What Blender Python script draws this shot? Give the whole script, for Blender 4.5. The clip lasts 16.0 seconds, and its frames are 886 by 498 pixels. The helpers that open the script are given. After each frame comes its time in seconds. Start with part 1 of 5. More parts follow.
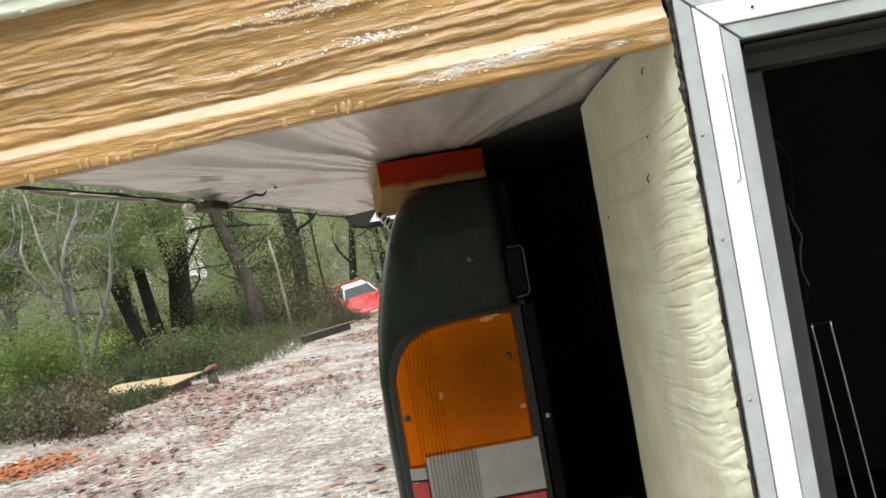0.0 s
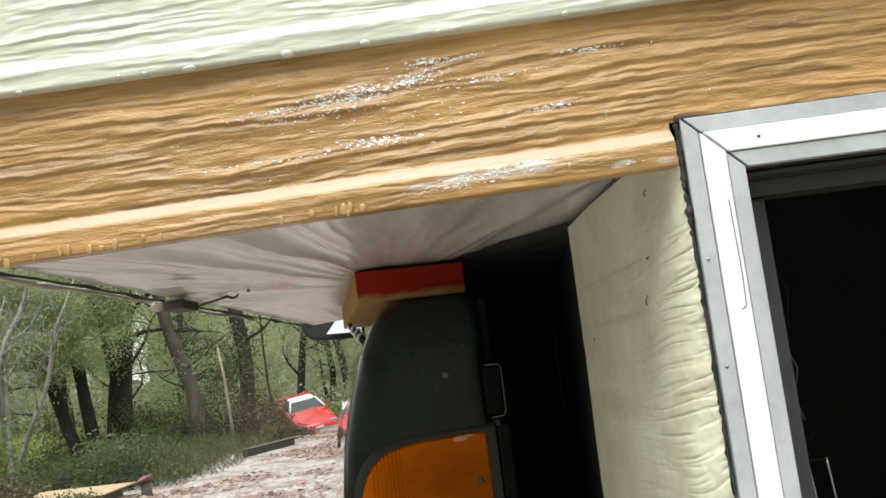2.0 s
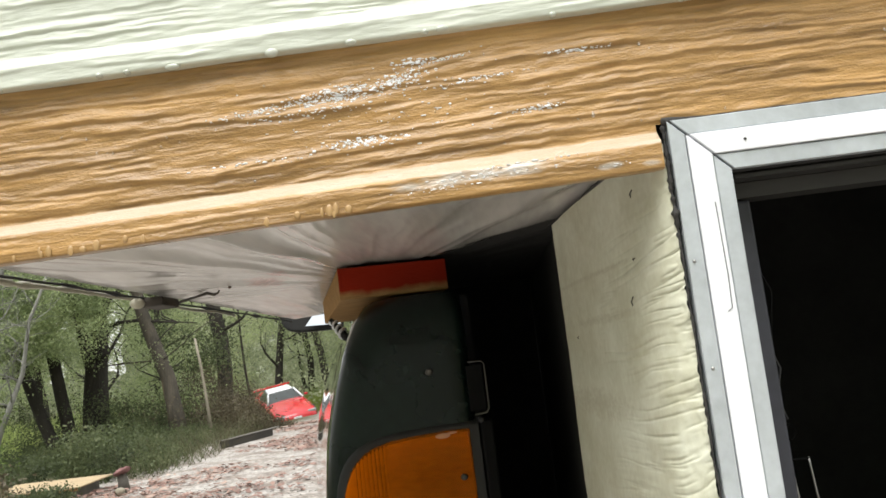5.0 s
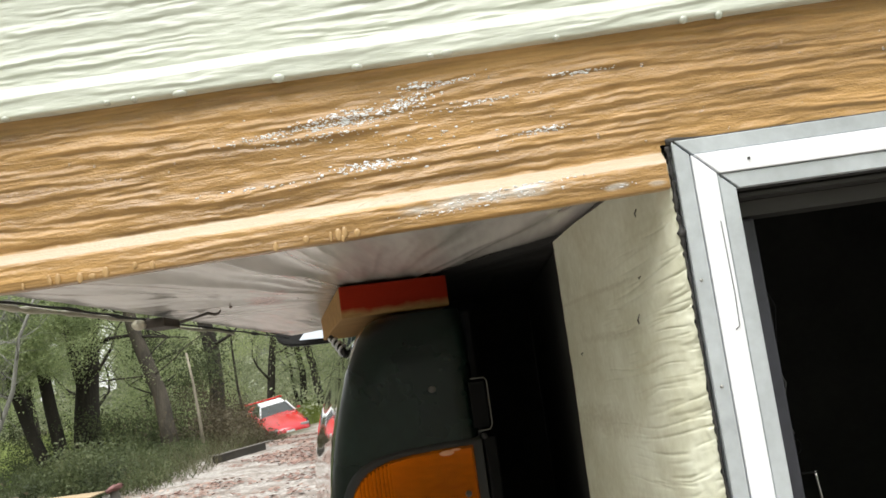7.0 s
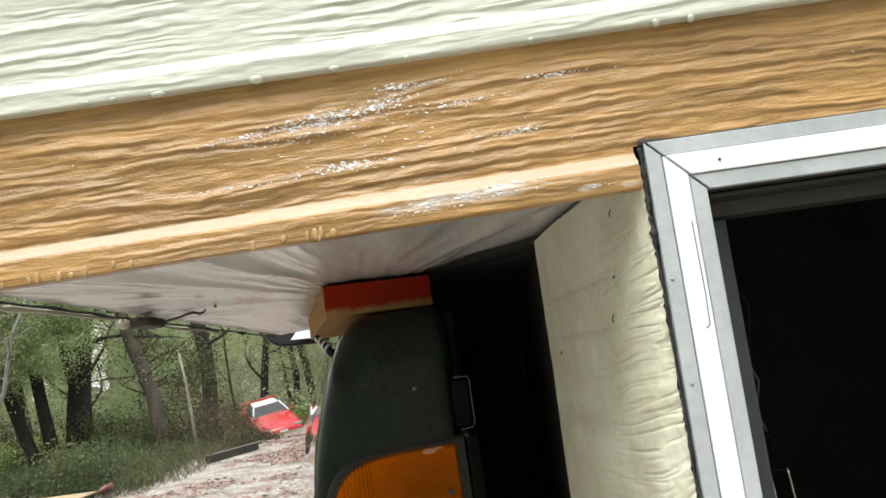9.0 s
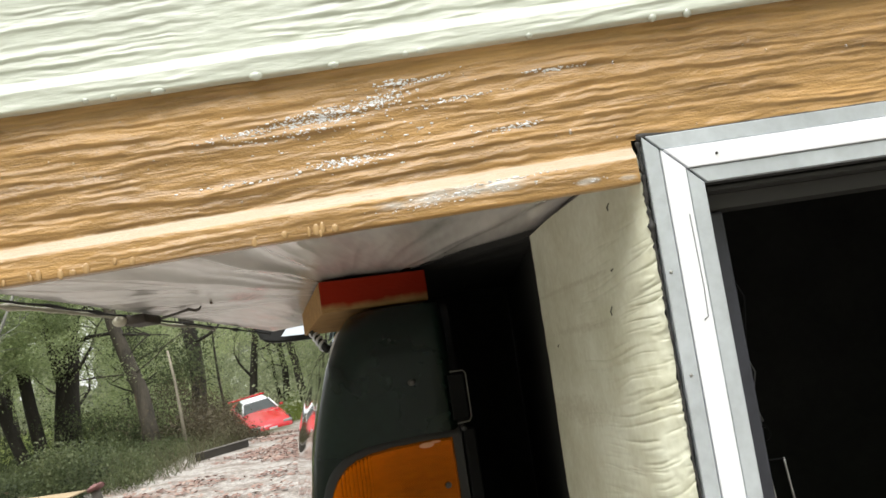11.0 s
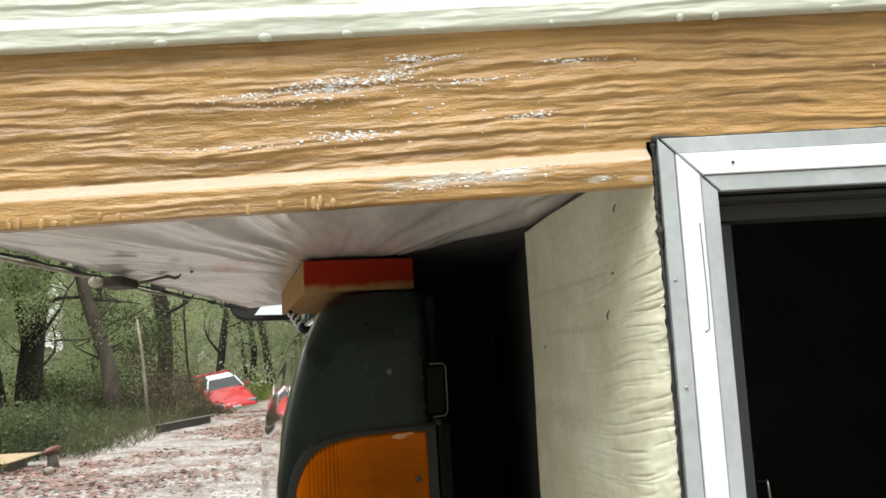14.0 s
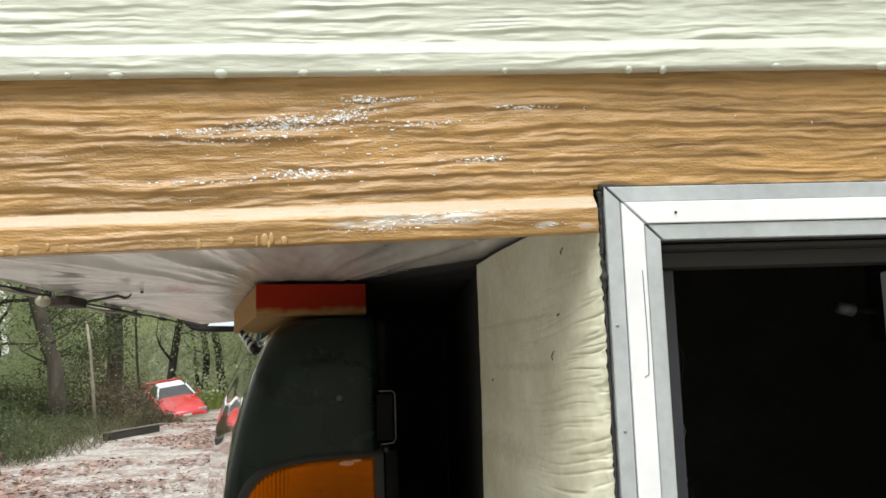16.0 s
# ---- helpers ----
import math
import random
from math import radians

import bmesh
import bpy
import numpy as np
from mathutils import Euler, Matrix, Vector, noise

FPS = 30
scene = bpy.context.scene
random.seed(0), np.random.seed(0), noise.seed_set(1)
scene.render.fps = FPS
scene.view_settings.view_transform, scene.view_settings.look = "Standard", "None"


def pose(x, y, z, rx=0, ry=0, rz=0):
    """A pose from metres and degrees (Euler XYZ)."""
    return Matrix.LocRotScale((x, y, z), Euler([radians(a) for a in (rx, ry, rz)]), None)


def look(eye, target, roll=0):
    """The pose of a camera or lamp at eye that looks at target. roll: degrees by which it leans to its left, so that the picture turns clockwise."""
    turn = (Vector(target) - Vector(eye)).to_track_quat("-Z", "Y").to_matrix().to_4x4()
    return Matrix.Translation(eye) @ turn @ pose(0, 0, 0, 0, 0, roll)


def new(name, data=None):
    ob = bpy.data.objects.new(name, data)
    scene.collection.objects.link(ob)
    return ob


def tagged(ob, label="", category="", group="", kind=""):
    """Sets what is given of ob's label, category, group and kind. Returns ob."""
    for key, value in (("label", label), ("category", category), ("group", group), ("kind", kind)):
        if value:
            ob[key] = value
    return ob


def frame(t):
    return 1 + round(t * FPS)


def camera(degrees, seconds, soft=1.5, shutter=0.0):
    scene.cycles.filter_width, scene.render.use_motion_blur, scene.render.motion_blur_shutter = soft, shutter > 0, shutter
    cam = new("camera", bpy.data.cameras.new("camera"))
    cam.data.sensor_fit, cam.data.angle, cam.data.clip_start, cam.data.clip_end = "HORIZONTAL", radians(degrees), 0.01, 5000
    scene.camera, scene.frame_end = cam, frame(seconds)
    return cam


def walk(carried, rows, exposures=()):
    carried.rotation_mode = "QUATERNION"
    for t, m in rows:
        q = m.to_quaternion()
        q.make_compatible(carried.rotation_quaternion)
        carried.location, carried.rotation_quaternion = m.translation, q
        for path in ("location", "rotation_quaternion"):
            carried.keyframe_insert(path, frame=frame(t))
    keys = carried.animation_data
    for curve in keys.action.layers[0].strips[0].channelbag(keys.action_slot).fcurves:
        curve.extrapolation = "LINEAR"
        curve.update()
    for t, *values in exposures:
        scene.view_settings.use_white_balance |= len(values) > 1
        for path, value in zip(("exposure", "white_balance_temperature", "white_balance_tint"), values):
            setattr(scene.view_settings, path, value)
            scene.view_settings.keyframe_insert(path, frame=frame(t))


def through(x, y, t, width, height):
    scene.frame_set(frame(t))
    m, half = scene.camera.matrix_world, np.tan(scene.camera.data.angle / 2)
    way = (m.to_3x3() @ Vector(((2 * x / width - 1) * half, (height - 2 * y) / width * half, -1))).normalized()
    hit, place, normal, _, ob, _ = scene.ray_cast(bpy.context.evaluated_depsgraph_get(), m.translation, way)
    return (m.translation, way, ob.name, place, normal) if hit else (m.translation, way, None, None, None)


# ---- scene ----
cam = camera(54.0, 16.0, soft=1.6)
PATH = [
    (0, (-0.105, -0.612, 1.209), (-0.373, 1.37, 1.232), -9.8),
    (0.5, (-0.15, -0.611, 1.245), (-0.279, 1.373, 1.456), -4.0),
    (1, (-0.182, -0.623, 1.24), (-0.323, 1.356, 1.499), -2.7),
    (1.5, (-0.166, -0.617, 1.206), (-0.323, 1.356, 1.492), -4.3),
    (2, (-0.138, -0.594, 1.209), (-0.262, 1.383, 1.485), -6.8),
    (2.5, (-0.134, -0.587, 1.213), (-0.236, 1.391, 1.49), -7.4),
    (3, (-0.141, -0.587, 1.213), (-0.254, 1.389, 1.495), -8.9),
    (3.5, (-0.15, -0.595, 1.221), (-0.267, 1.386, 1.472), -5.9),
    (4, (-0.146, -0.592, 1.217), (-0.244, 1.39, 1.468), -7.6),
    (4.2, (-0.145, -0.592, 1.214), (-0.244, 1.39, 1.461), -6.3),
    (6.3, (-0.142, -0.598, 1.226), (-0.176, 1.385, 1.485), -8.3),
    (6.5, (-0.147, -0.6, 1.226), (-0.188, 1.382, 1.489), -8.2),
    (7, (-0.154, -0.598, 1.227), (-0.207, 1.383, 1.496), -7.8),
    (7.5, (-0.153, -0.597, 1.223), (-0.194, 1.385, 1.493), -8.6),
    (8, (-0.143, -0.598, 1.222), (-0.174, 1.383, 1.491), -7.6),
    (8.5, (-0.14, -0.603, 1.22), (-0.173, 1.378, 1.489), -8.0),
    (9, (-0.141, -0.605, 1.224), (-0.18, 1.377, 1.491), -7.8),
    (11.3, (-0.15, -0.61, 1.224), (-0.161, 1.374, 1.473), -8.3),
    (11.5, (-0.147, -0.606, 1.221), (-0.147, 1.379, 1.465), -7.8),
    (12, (-0.144, -0.606, 1.221), (-0.162, 1.381, 1.446), -6.5),
    (12.5, (-0.147, -0.606, 1.222), (-0.153, 1.381, 1.448), -6.0),
    (13, (-0.162, -0.597, 1.224), (-0.139, 1.39, 1.45), -4.9),
    (13.5, (-0.167, -0.592, 1.225), (-0.139, 1.393, 1.464), -4.8),
    (14, (-0.164, -0.587, 1.222), (-0.132, 1.398, 1.459), -3.2),
    (14.5, (-0.159, -0.588, 1.228), (-0.08, 1.396, 1.466), -2.0),
    (15, (-0.15, -0.589, 1.221), (-0.065, 1.394, 1.465), -2.7),
    (15.5, (-0.148, -0.587, 1.223), (-0.042, 1.395, 1.47), -2.7),
    (16, (-0.157, -0.599, 1.24), (-0.029, 1.379, 1.501), -1.9),
]
walk(cam, [(t, look(eye, target, roll)) for t, eye, target, roll in PATH], [(0.0, 0.80), (0.5, 0.80), (1.0, 0.70), (1.5, 0.70), (2.2, 0.79), (9.0, 0.78), (12.5, 0.78), (15.2, 0.76), (16.0, 0.68)])

# ---------------------------------------------------------------- world and light
SUN_EL, SUN_AZ = radians(64), radians(200)   # high veiled sun, behind the camera
world = bpy.data.worlds.new("overcast_sky")
scene.world = world
world.use_nodes = True
_wn = world.node_tree
_bg = _wn.nodes["Background"]
_sky = _wn.nodes.new("ShaderNodeTexSky")
_sky.sky_type = "NISHITA"
_sky.sun_disc = False
_sky.sun_elevation, _sky.sun_rotation = SUN_EL, SUN_AZ
_sky.air_density, _sky.dust_density = 1.0, 4.0
_sky.ozone_density = 1.0
_hsv = _wn.nodes.new("ShaderNodeHueSaturation")       # cloud cover greys the sky
_hsv.inputs["Saturation"].default_value = 0.22
_wn.links.new(_sky.outputs[0], _hsv.inputs["Color"])
_cloud = _wn.nodes.new("ShaderNodeMix")               # even white cloud over the sky
_cloud.data_type = "RGBA"
_cloud.inputs["Factor"].default_value = 0.65
_cloud.inputs["B"].default_value = (6.2, 6.2, 6.05, 1)
_wn.links.new(_hsv.outputs[0], _cloud.inputs["A"])
_wn.links.new(_cloud.outputs["Result"], _bg.inputs["Color"])
_bg.inputs["Strength"].default_value = 0.15
sun = new("sun", bpy.data.lights.new("sun", "SUN"))
sun.data.energy, sun.data.angle, sun.data.color = 2.0, radians(45), (1.0, 0.98, 0.95)
sun.matrix_world = look((-1.5, -4.1, 9.0), (0, 0, 0))

# ---------------------------------------------------------------- materials
def mat(name, base, rough=0.6, metal=0.0, vary=0.25, scale=8.0, fine=60.0, bump=0.1, stretch=(1, 1, 1), dark=None,
        coat=0.0, spec=0.5, dist=0.002):
    """A surface with two scales of colour variation, grain relief and uneven gloss."""
    m = bpy.data.materials.new(name)
    m.use_nodes = True
    t = m.node_tree
    b = t.nodes["Principled BSDF"]
    tc = t.nodes.new("ShaderNodeTexCoord")
    mp = t.nodes.new("ShaderNodeMapping")
    mp.inputs["Scale"].default_value = stretch
    t.links.new(tc.outputs["Object"], mp.inputs["Vector"])
    n1 = t.nodes.new("ShaderNodeTexNoise")
    n1.inputs["Scale"].default_value, n1.inputs["Detail"].default_value = scale, 5
    n2 = t.nodes.new("ShaderNodeTexNoise")
    n2.inputs["Scale"].default_value, n2.inputs["Detail"].default_value = fine, 4
    for n in (n1, n2):
        t.links.new(mp.outputs[0], n.inputs["Vector"])
    mix = t.nodes.new("ShaderNodeMath")
    mix.operation = "MULTIPLY_ADD"
    t.links.new(n2.outputs["Fac"], mix.inputs[0])
    mix.inputs[1].default_value = 0.45
    t.links.new(n1.outputs["Fac"], mix.inputs[2])
    ramp = t.nodes.new("ShaderNodeValToRGB")
    ramp.color_ramp.elements[0].position, ramp.color_ramp.elements[1].position = 0.5, 0.95
    d = dark if dark else tuple(c * (1 - vary) for c in base)
    l = tuple(min(1.0, c * (1 + vary * 0.5)) for c in base)
    ramp.color_ramp.elements[0].color, ramp.color_ramp.elements[1].color = (*d, 1), (*l, 1)
    t.links.new(mix.outputs[0], ramp.inputs["Fac"])
    t.links.new(ramp.outputs["Color"], b.inputs["Base Color"])
    rr = t.nodes.new("ShaderNodeMapRange")
    rr.inputs["To Min"].default_value, rr.inputs["To Max"].default_value = max(0.02, rough - 0.12), min(1.0, rough + 0.12)
    t.links.new(n1.outputs["Fac"], rr.inputs["Value"])
    t.links.new(rr.outputs[0], b.inputs["Roughness"])
    b.inputs["Metallic"].default_value = metal
    b.inputs["Specular IOR Level"].default_value = spec
    b.inputs["Coat Weight"].default_value = coat
    if bump:
        bp = t.nodes.new("ShaderNodeBump")
        bp.inputs["Strength"].default_value, bp.inputs["Distance"].default_value = bump, dist
        t.links.new(n2.outputs["Fac"], bp.inputs["Height"])
        t.links.new(bp.outputs[0], b.inputs["Normal"])
    return m


def glassy(name, base, rough=0.1, trans=0.0):
    m = mat(name, base, rough, vary=0.1, bump=0.0)
    m.node_tree.nodes["Principled BSDF"].inputs["Transmission Weight"].default_value = trans
    return m


M_CREAM = mat("cream_siding", (0.59, 0.625, 0.54), 0.38, vary=0.12, scale=6, fine=90, bump=0.25, stretch=(1, 1, 6))
M_BROWN = mat("wood_print_siding", (0.436, 0.250, 0.089), 0.3, vary=0.5, scale=8, fine=62, bump=0.3, stretch=(0.55, 1, 8.5))
M_BROWN.node_tree.nodes["Color Ramp"].color_ramp.elements[1].color = (0.55, 0.325, 0.118, 1)
_t = M_BROWN.node_tree
_tc = _t.nodes.new("ShaderNodeTexCoord")
_mp = _t.nodes.new("ShaderNodeMapping")
_mp.inputs["Scale"].default_value = (1, 1, 2.3)
_n = _t.nodes.new("ShaderNodeTexNoise")
_n.inputs["Scale"].default_value, _n.inputs["Detail"].default_value = 300, 3
_t.links.new(_tc.outputs["Object"], _mp.inputs["Vector"])
_t.links.new(_mp.outputs[0], _n.inputs["Vector"])
_bp = _t.nodes.new("ShaderNodeBump")                   # short knobs across the long grain
_bp.inputs["Strength"].default_value, _bp.inputs["Distance"].default_value = 0.55, 0.0012
_b = _t.nodes["Principled BSDF"]
_t.links.new(_n.outputs["Fac"], _bp.inputs["Height"])
_t.links.new(_b.inputs["Normal"].links[0].from_socket, _bp.inputs["Normal"])
_t.links.new(_bp.outputs[0], _b.inputs["Normal"])
M_SKIN = mat("cream_skin", (0.63, 0.64, 0.53), 0.5, vary=0.14, scale=16, fine=140, bump=0.15, dark=(0.50, 0.49, 0.36))
M_UNDER = mat("white_underside", (0.61, 0.585, 0.55), 0.15, vary=0.16, scale=5, fine=40, bump=0.04, stretch=(3.5, 0.4, 1))
M_ALU = mat("mill_aluminium", (0.52, 0.56, 0.59), 0.4, metal=0.25, vary=0.18, scale=15, fine=150, bump=0.12, stretch=(1, 1, 1))
M_WHITE = mat("white_vinyl_insert", (0.84, 0.86, 0.90), 0.35, vary=0.05, scale=20, fine=100, bump=0.03)
M_BLACK = mat("black_sealant", (0.035, 0.033, 0.031), 0.7, vary=0.6, scale=90, fine=260, bump=0.8)
# dark base carries the shade of the interior and behind panels
M_DARK = mat("unlit_dark", (0.040, 0.040, 0.038), 0.8, vary=0.3, bump=0.1, spec=0.15)
M_JAMB = mat("grey_jamb", (0.060, 0.060, 0.064), 0.45, metal=0.3, vary=0.2, scale=20, fine=90)
M_TRUCK = mat("dark_green_paint", (0.005, 0.012, 0.009), 0.28, vary=0.6, scale=10, fine=80, bump=0.02, coat=0.2, spec=0.16)
M_TRUCK.node_tree.nodes["Principled BSDF"].inputs["Coat Roughness"].default_value = 0.2
# copy of the truck paint, lighter and glossier for the flank's sheen
M_FLANK = mat("glossy_green_paint", (0.012, 0.022, 0.016), 0.12, vary=0.25, scale=10, fine=80, bump=0.0, coat=1.0, spec=0.6)
M_FLANK.node_tree.nodes["Principled BSDF"].inputs["Coat Roughness"].default_value = 0.03
M_RUBBER = mat("black_rubber", (0.012, 0.012, 0.012), 0.6, vary=0.3, bump=0.15)
M_AMBER = mat("amber_lens", (0.78, 0.185, 0.0), 0.12, vary=0.3, scale=9, fine=14, bump=0.0, coat=0.08, spec=0.2)
M_CLEAR = mat("clear_lens", (0.33, 0.32, 0.33), 0.14, vary=0.2, scale=20, fine=90, bump=0.05, coat=0.6)
M_RED = mat("red_lens", (0.42, 0.012, 0.015), 0.14, vary=0.2, bump=0.03, coat=0.6)
M_WOOD = mat("raw_lumber", (0.46, 0.27, 0.12), 0.7, vary=0.35, scale=16, fine=110, bump=0.3, stretch=(1, 5, 5))
M_STEEL = mat("bare_steel", (0.42, 0.42, 0.40), 0.35, metal=0.9, vary=0.3, scale=30, fine=150, bump=0.1)
M_RUST = mat("rusty_wire", (0.10, 0.055, 0.035), 0.8, vary=0.4, scale=60, fine=200, bump=0.4)
M_GLASS = glassy("dark_window_glass", (0.02, 0.025, 0.025), 0.04)
M_MIRROR = mat("mirror_glass", (0.62, 0.66, 0.70), 0.05, metal=1.0, vary=0.03, bump=0.0)
M_CARRED = mat("red_car_paint", (0.55, 0.012, 0.02), 0.15, vary=0.1, scale=2, bump=0.0, coat=0.8)
M_BARK = mat("dark_bark", (0.034, 0.029, 0.022), 0.9, vary=0.5, scale=5, fine=30, bump=0.8, stretch=(1, 1, 0.25), dist=0.03)
M_BROWNBARK = mat("grey_brown_bark", (0.078, 0.067, 0.050), 0.9, vary=0.5, scale=5, fine=30, bump=0.8, stretch=(1, 1, 0.25), dist=0.03)
M_PALEBARK = mat("pale_bark", (0.22, 0.22, 0.195), 0.85, vary=0.4, scale=5, fine=30, bump=0.6, stretch=(1, 1, 0.25), dist=0.02)
M_PLY = mat("weathered_plywood", (0.43, 0.33, 0.20), 0.7, vary=0.3, scale=3, fine=40, bump=0.2, stretch=(1, 6, 1))
M_PLANK = mat("grey_plank", (0.13, 0.12, 0.105), 0.85, vary=0.4, scale=4, fine=50, bump=0.4, stretch=(0.3, 2, 2))
M_POST = mat("pale_post", (0.25, 0.225, 0.17), 0.8, vary=0.3, scale=6, fine=60, bump=0.3)


def add_spots(m, spots, color, rough, metal, wobble=0.5, sag=0.0, soft=(0.10, 0.85), across="Z"):
    """Spots (x, z or y, half width, half height) of wear or painted light and shade on a material, with ragged
    outlines.
    """
    t = m.node_tree
    b = t.nodes["Principled BSDF"]
    tc = t.nodes.new("ShaderNodeTexCoord")
    sep = t.nodes.new("ShaderNodeSeparateXYZ")
    t.links.new(tc.outputs["Object"], sep.inputs[0])
    n = t.nodes.new("ShaderNodeTexNoise")
    n.inputs["Scale"].default_value, n.inputs["Detail"].default_value = 120, 6
    mp = t.nodes.new("ShaderNodeMapping")
    mp.inputs["Scale"].default_value = (0.6, 1, 1.8)
    t.links.new(tc.outputs["Object"], mp.inputs["Vector"])
    t.links.new(mp.outputs[0], n.inputs["Vector"])

    def op(kind, a, b2):
        q = t.nodes.new("ShaderNodeMath")
        q.operation = kind
        for k, v in enumerate((a, b2)):
            if isinstance(v, (int, float)):
                q.inputs[k].default_value = v
            else:
                t.links.new(v, q.inputs[k])
        return q.outputs[0]
    total = None
    level = op("SUBTRACT", sep.outputs[across], op("MULTIPLY", op("MINIMUM", sep.outputs["X"], 0.0), sag))
    for x, z, w, h in spots:
        dx = op("DIVIDE", op("SUBTRACT", sep.outputs["X"], x), w)
        dz = op("DIVIDE", op("SUBTRACT", level, z), h)
        r = op("SUBTRACT", 1.0, op("ADD", op("MULTIPLY", dx, dx), op("MULTIPLY", dz, dz)))
        total = r if total is None else op("MAXIMUM", total, r)
    f = op("ADD", op("MULTIPLY", total, 0.8), op("MULTIPLY", op("SUBTRACT", n.outputs["Fac"], 0.55), 4 * wobble))
    mr = t.nodes.new("ShaderNodeMapRange")
    mr.inputs["From Min"].default_value, mr.inputs["From Max"].default_value = soft
    t.links.new(f, mr.inputs["Value"])
    gate = op("MULTIPLY", mr.outputs[0], op("GREATER_THAN", total, -0.3))
    for sock, val in (("Base Color", (*color, 1)), ("Roughness", rough), ("Metallic", metal)):
        mx = t.nodes.new("ShaderNodeMix")
        if sock == "Base Color":
            mx.data_type = "RGBA"
            a, bb, out = mx.inputs[6], mx.inputs[7], mx.outputs[2]
        else:
            a, bb, out = mx.inputs[2], mx.inputs[3], mx.outputs[0]
        old = b.inputs[sock].links
        if old:
            t.links.new(old[0].from_socket, a)
        else:
            a.default_value = b.inputs[sock].default_value
        bb.default_value = val
        t.links.new(gate, mx.inputs[0])
        t.links.new(out, b.inputs[sock])


add_spots(M_BROWN, [(-0.125, 1.3405, 0.060, 0.0070), (-0.165, 1.3375, 0.045, 0.0050), (-0.045, 1.3335, 0.011, 0.0035),
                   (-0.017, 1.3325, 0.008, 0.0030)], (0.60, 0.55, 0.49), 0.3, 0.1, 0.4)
# print worn pale along the proud edge, with its sky highlight in the colour
add_spots(M_BROWN, [(0.4, 1.3504, 3.0, 0.0054)], (0.50, 0.405, 0.285), 0.35, 0.0, 0.16, 0.0139, (0.08, 0.30))


def leaf_material(name, colors, through=0.35, rough=0.55, patch=0.6):
    """Leaves that differ one by one, and let some light through."""
    m = bpy.data.materials.new(name)
    m.use_nodes = True
    t = m.node_tree
    b = t.nodes["Principled BSDF"]
    g = t.nodes.new("ShaderNodeNewGeometry")
    r = t.nodes.new("ShaderNodeValToRGB")
    el = r.color_ramp.elements
    while len(el) < len(colors):
        el.new(0.5)
    for k, c in enumerate(colors):
        el[k].position, el[k].color = k / (len(colors) - 1), (*c, 1)
    n = t.nodes.new("ShaderNodeTexNoise")
    n.inputs["Scale"].default_value, n.inputs["Detail"].default_value = patch, 3
    t.links.new(g.outputs["Position"], n.inputs["Vector"])
    mx = t.nodes.new("ShaderNodeMath")
    mx.operation = "MULTIPLY_ADD"
    t.links.new(g.outputs["Random Per Island"], mx.inputs[0])
    mx.inputs[1].default_value = 0.38
    off = t.nodes.new("ShaderNodeMath")
    off.operation = "MULTIPLY_ADD"
    t.links.new(n.outputs["Fac"], off.inputs[0])
    off.inputs[1].default_value, off.inputs[2].default_value = 1.7, -0.55
    t.links.new(off.outputs[0], mx.inputs[2])
    t.links.new(mx.outputs[0], r.inputs["Fac"])
    t.links.new(r.outputs["Color"], b.inputs["Base Color"])
    b.inputs["Roughness"].default_value = rough
    b.inputs["Specular IOR Level"].default_value = 0.3
    if through:
        tl = t.nodes.new("ShaderNodeBsdfTranslucent")
        t.links.new(r.outputs["Color"], tl.inputs["Color"])
        ms = t.nodes.new("ShaderNodeMixShader")
        ms.inputs[0].default_value = through
        t.links.new(b.outputs[0], ms.inputs[1])
        t.links.new(tl.outputs[0], ms.inputs[2])
        t.links.new(ms.outputs[0], t.nodes["Material Output"].inputs["Surface"])
    return m


M_LEAF = leaf_material("woodland_leaves", [(0.15, 0.19, 0.095), (0.275, 0.335, 0.17), (0.41, 0.48, 0.24), (0.52, 0.57, 0.31)], 0.58)
# paler copy for far leaves: haze and sunlit edges put into the colour
M_FARLEAF = leaf_material("hazy_far_leaves", [(0.19, 0.225, 0.14), (0.33, 0.375, 0.23), (0.48, 0.52, 0.34), (0.66, 0.67, 0.50)], 0.58)
M_BUSH = leaf_material("undergrowth_leaves", [(0.040, 0.052, 0.027), (0.078, 0.100, 0.048), (0.13, 0.158, 0.073), (0.19, 0.205, 0.105)], 0.46, patch=1.6)
M_FRESH = leaf_material("fresh_shrub_leaves", [(0.08, 0.12, 0.035), (0.15, 0.21, 0.06), (0.22, 0.29, 0.09)], 0.45)
M_WEED = leaf_material("dry_weeds", [(0.06, 0.055, 0.03), (0.11, 0.10, 0.055), (0.09, 0.11, 0.05), (0.17, 0.14, 0.09)], 0.2)
M_FALLEN = leaf_material("fallen_leaves", [(0.12, 0.072, 0.058), (0.22, 0.130, 0.105), (0.33, 0.215, 0.175), (0.56, 0.46, 0.39)], 0.1)
M_PILE = leaf_material("orange_leaves", [(0.20, 0.065, 0.03), (0.36, 0.125, 0.045), (0.46, 0.22, 0.10)], 0.15)
M_GRASS = leaf_material("pale_grass", [(0.12, 0.17, 0.04), (0.20, 0.26, 0.06), (0.28, 0.30, 0.10)], 0.3)
M_BROWNBRUSH = leaf_material("dead_brush", [(0.05, 0.046, 0.028), (0.085, 0.072, 0.045), (0.12, 0.10, 0.06), (0.10, 0.11, 0.055)], 0.2, patch=1.5)
M_STONE = leaf_material("gravel_stones", [(0.14, 0.13, 0.12), (0.30, 0.28, 0.26), (0.48, 0.45, 0.42)], 0.0, 0.8)
# white base paints the glint of wet spots
M_GLINT = mat("white_glints", (0.85, 0.86, 0.88), 0.04, vary=0.02, bump=0.0, coat=1.0, spec=1.0)
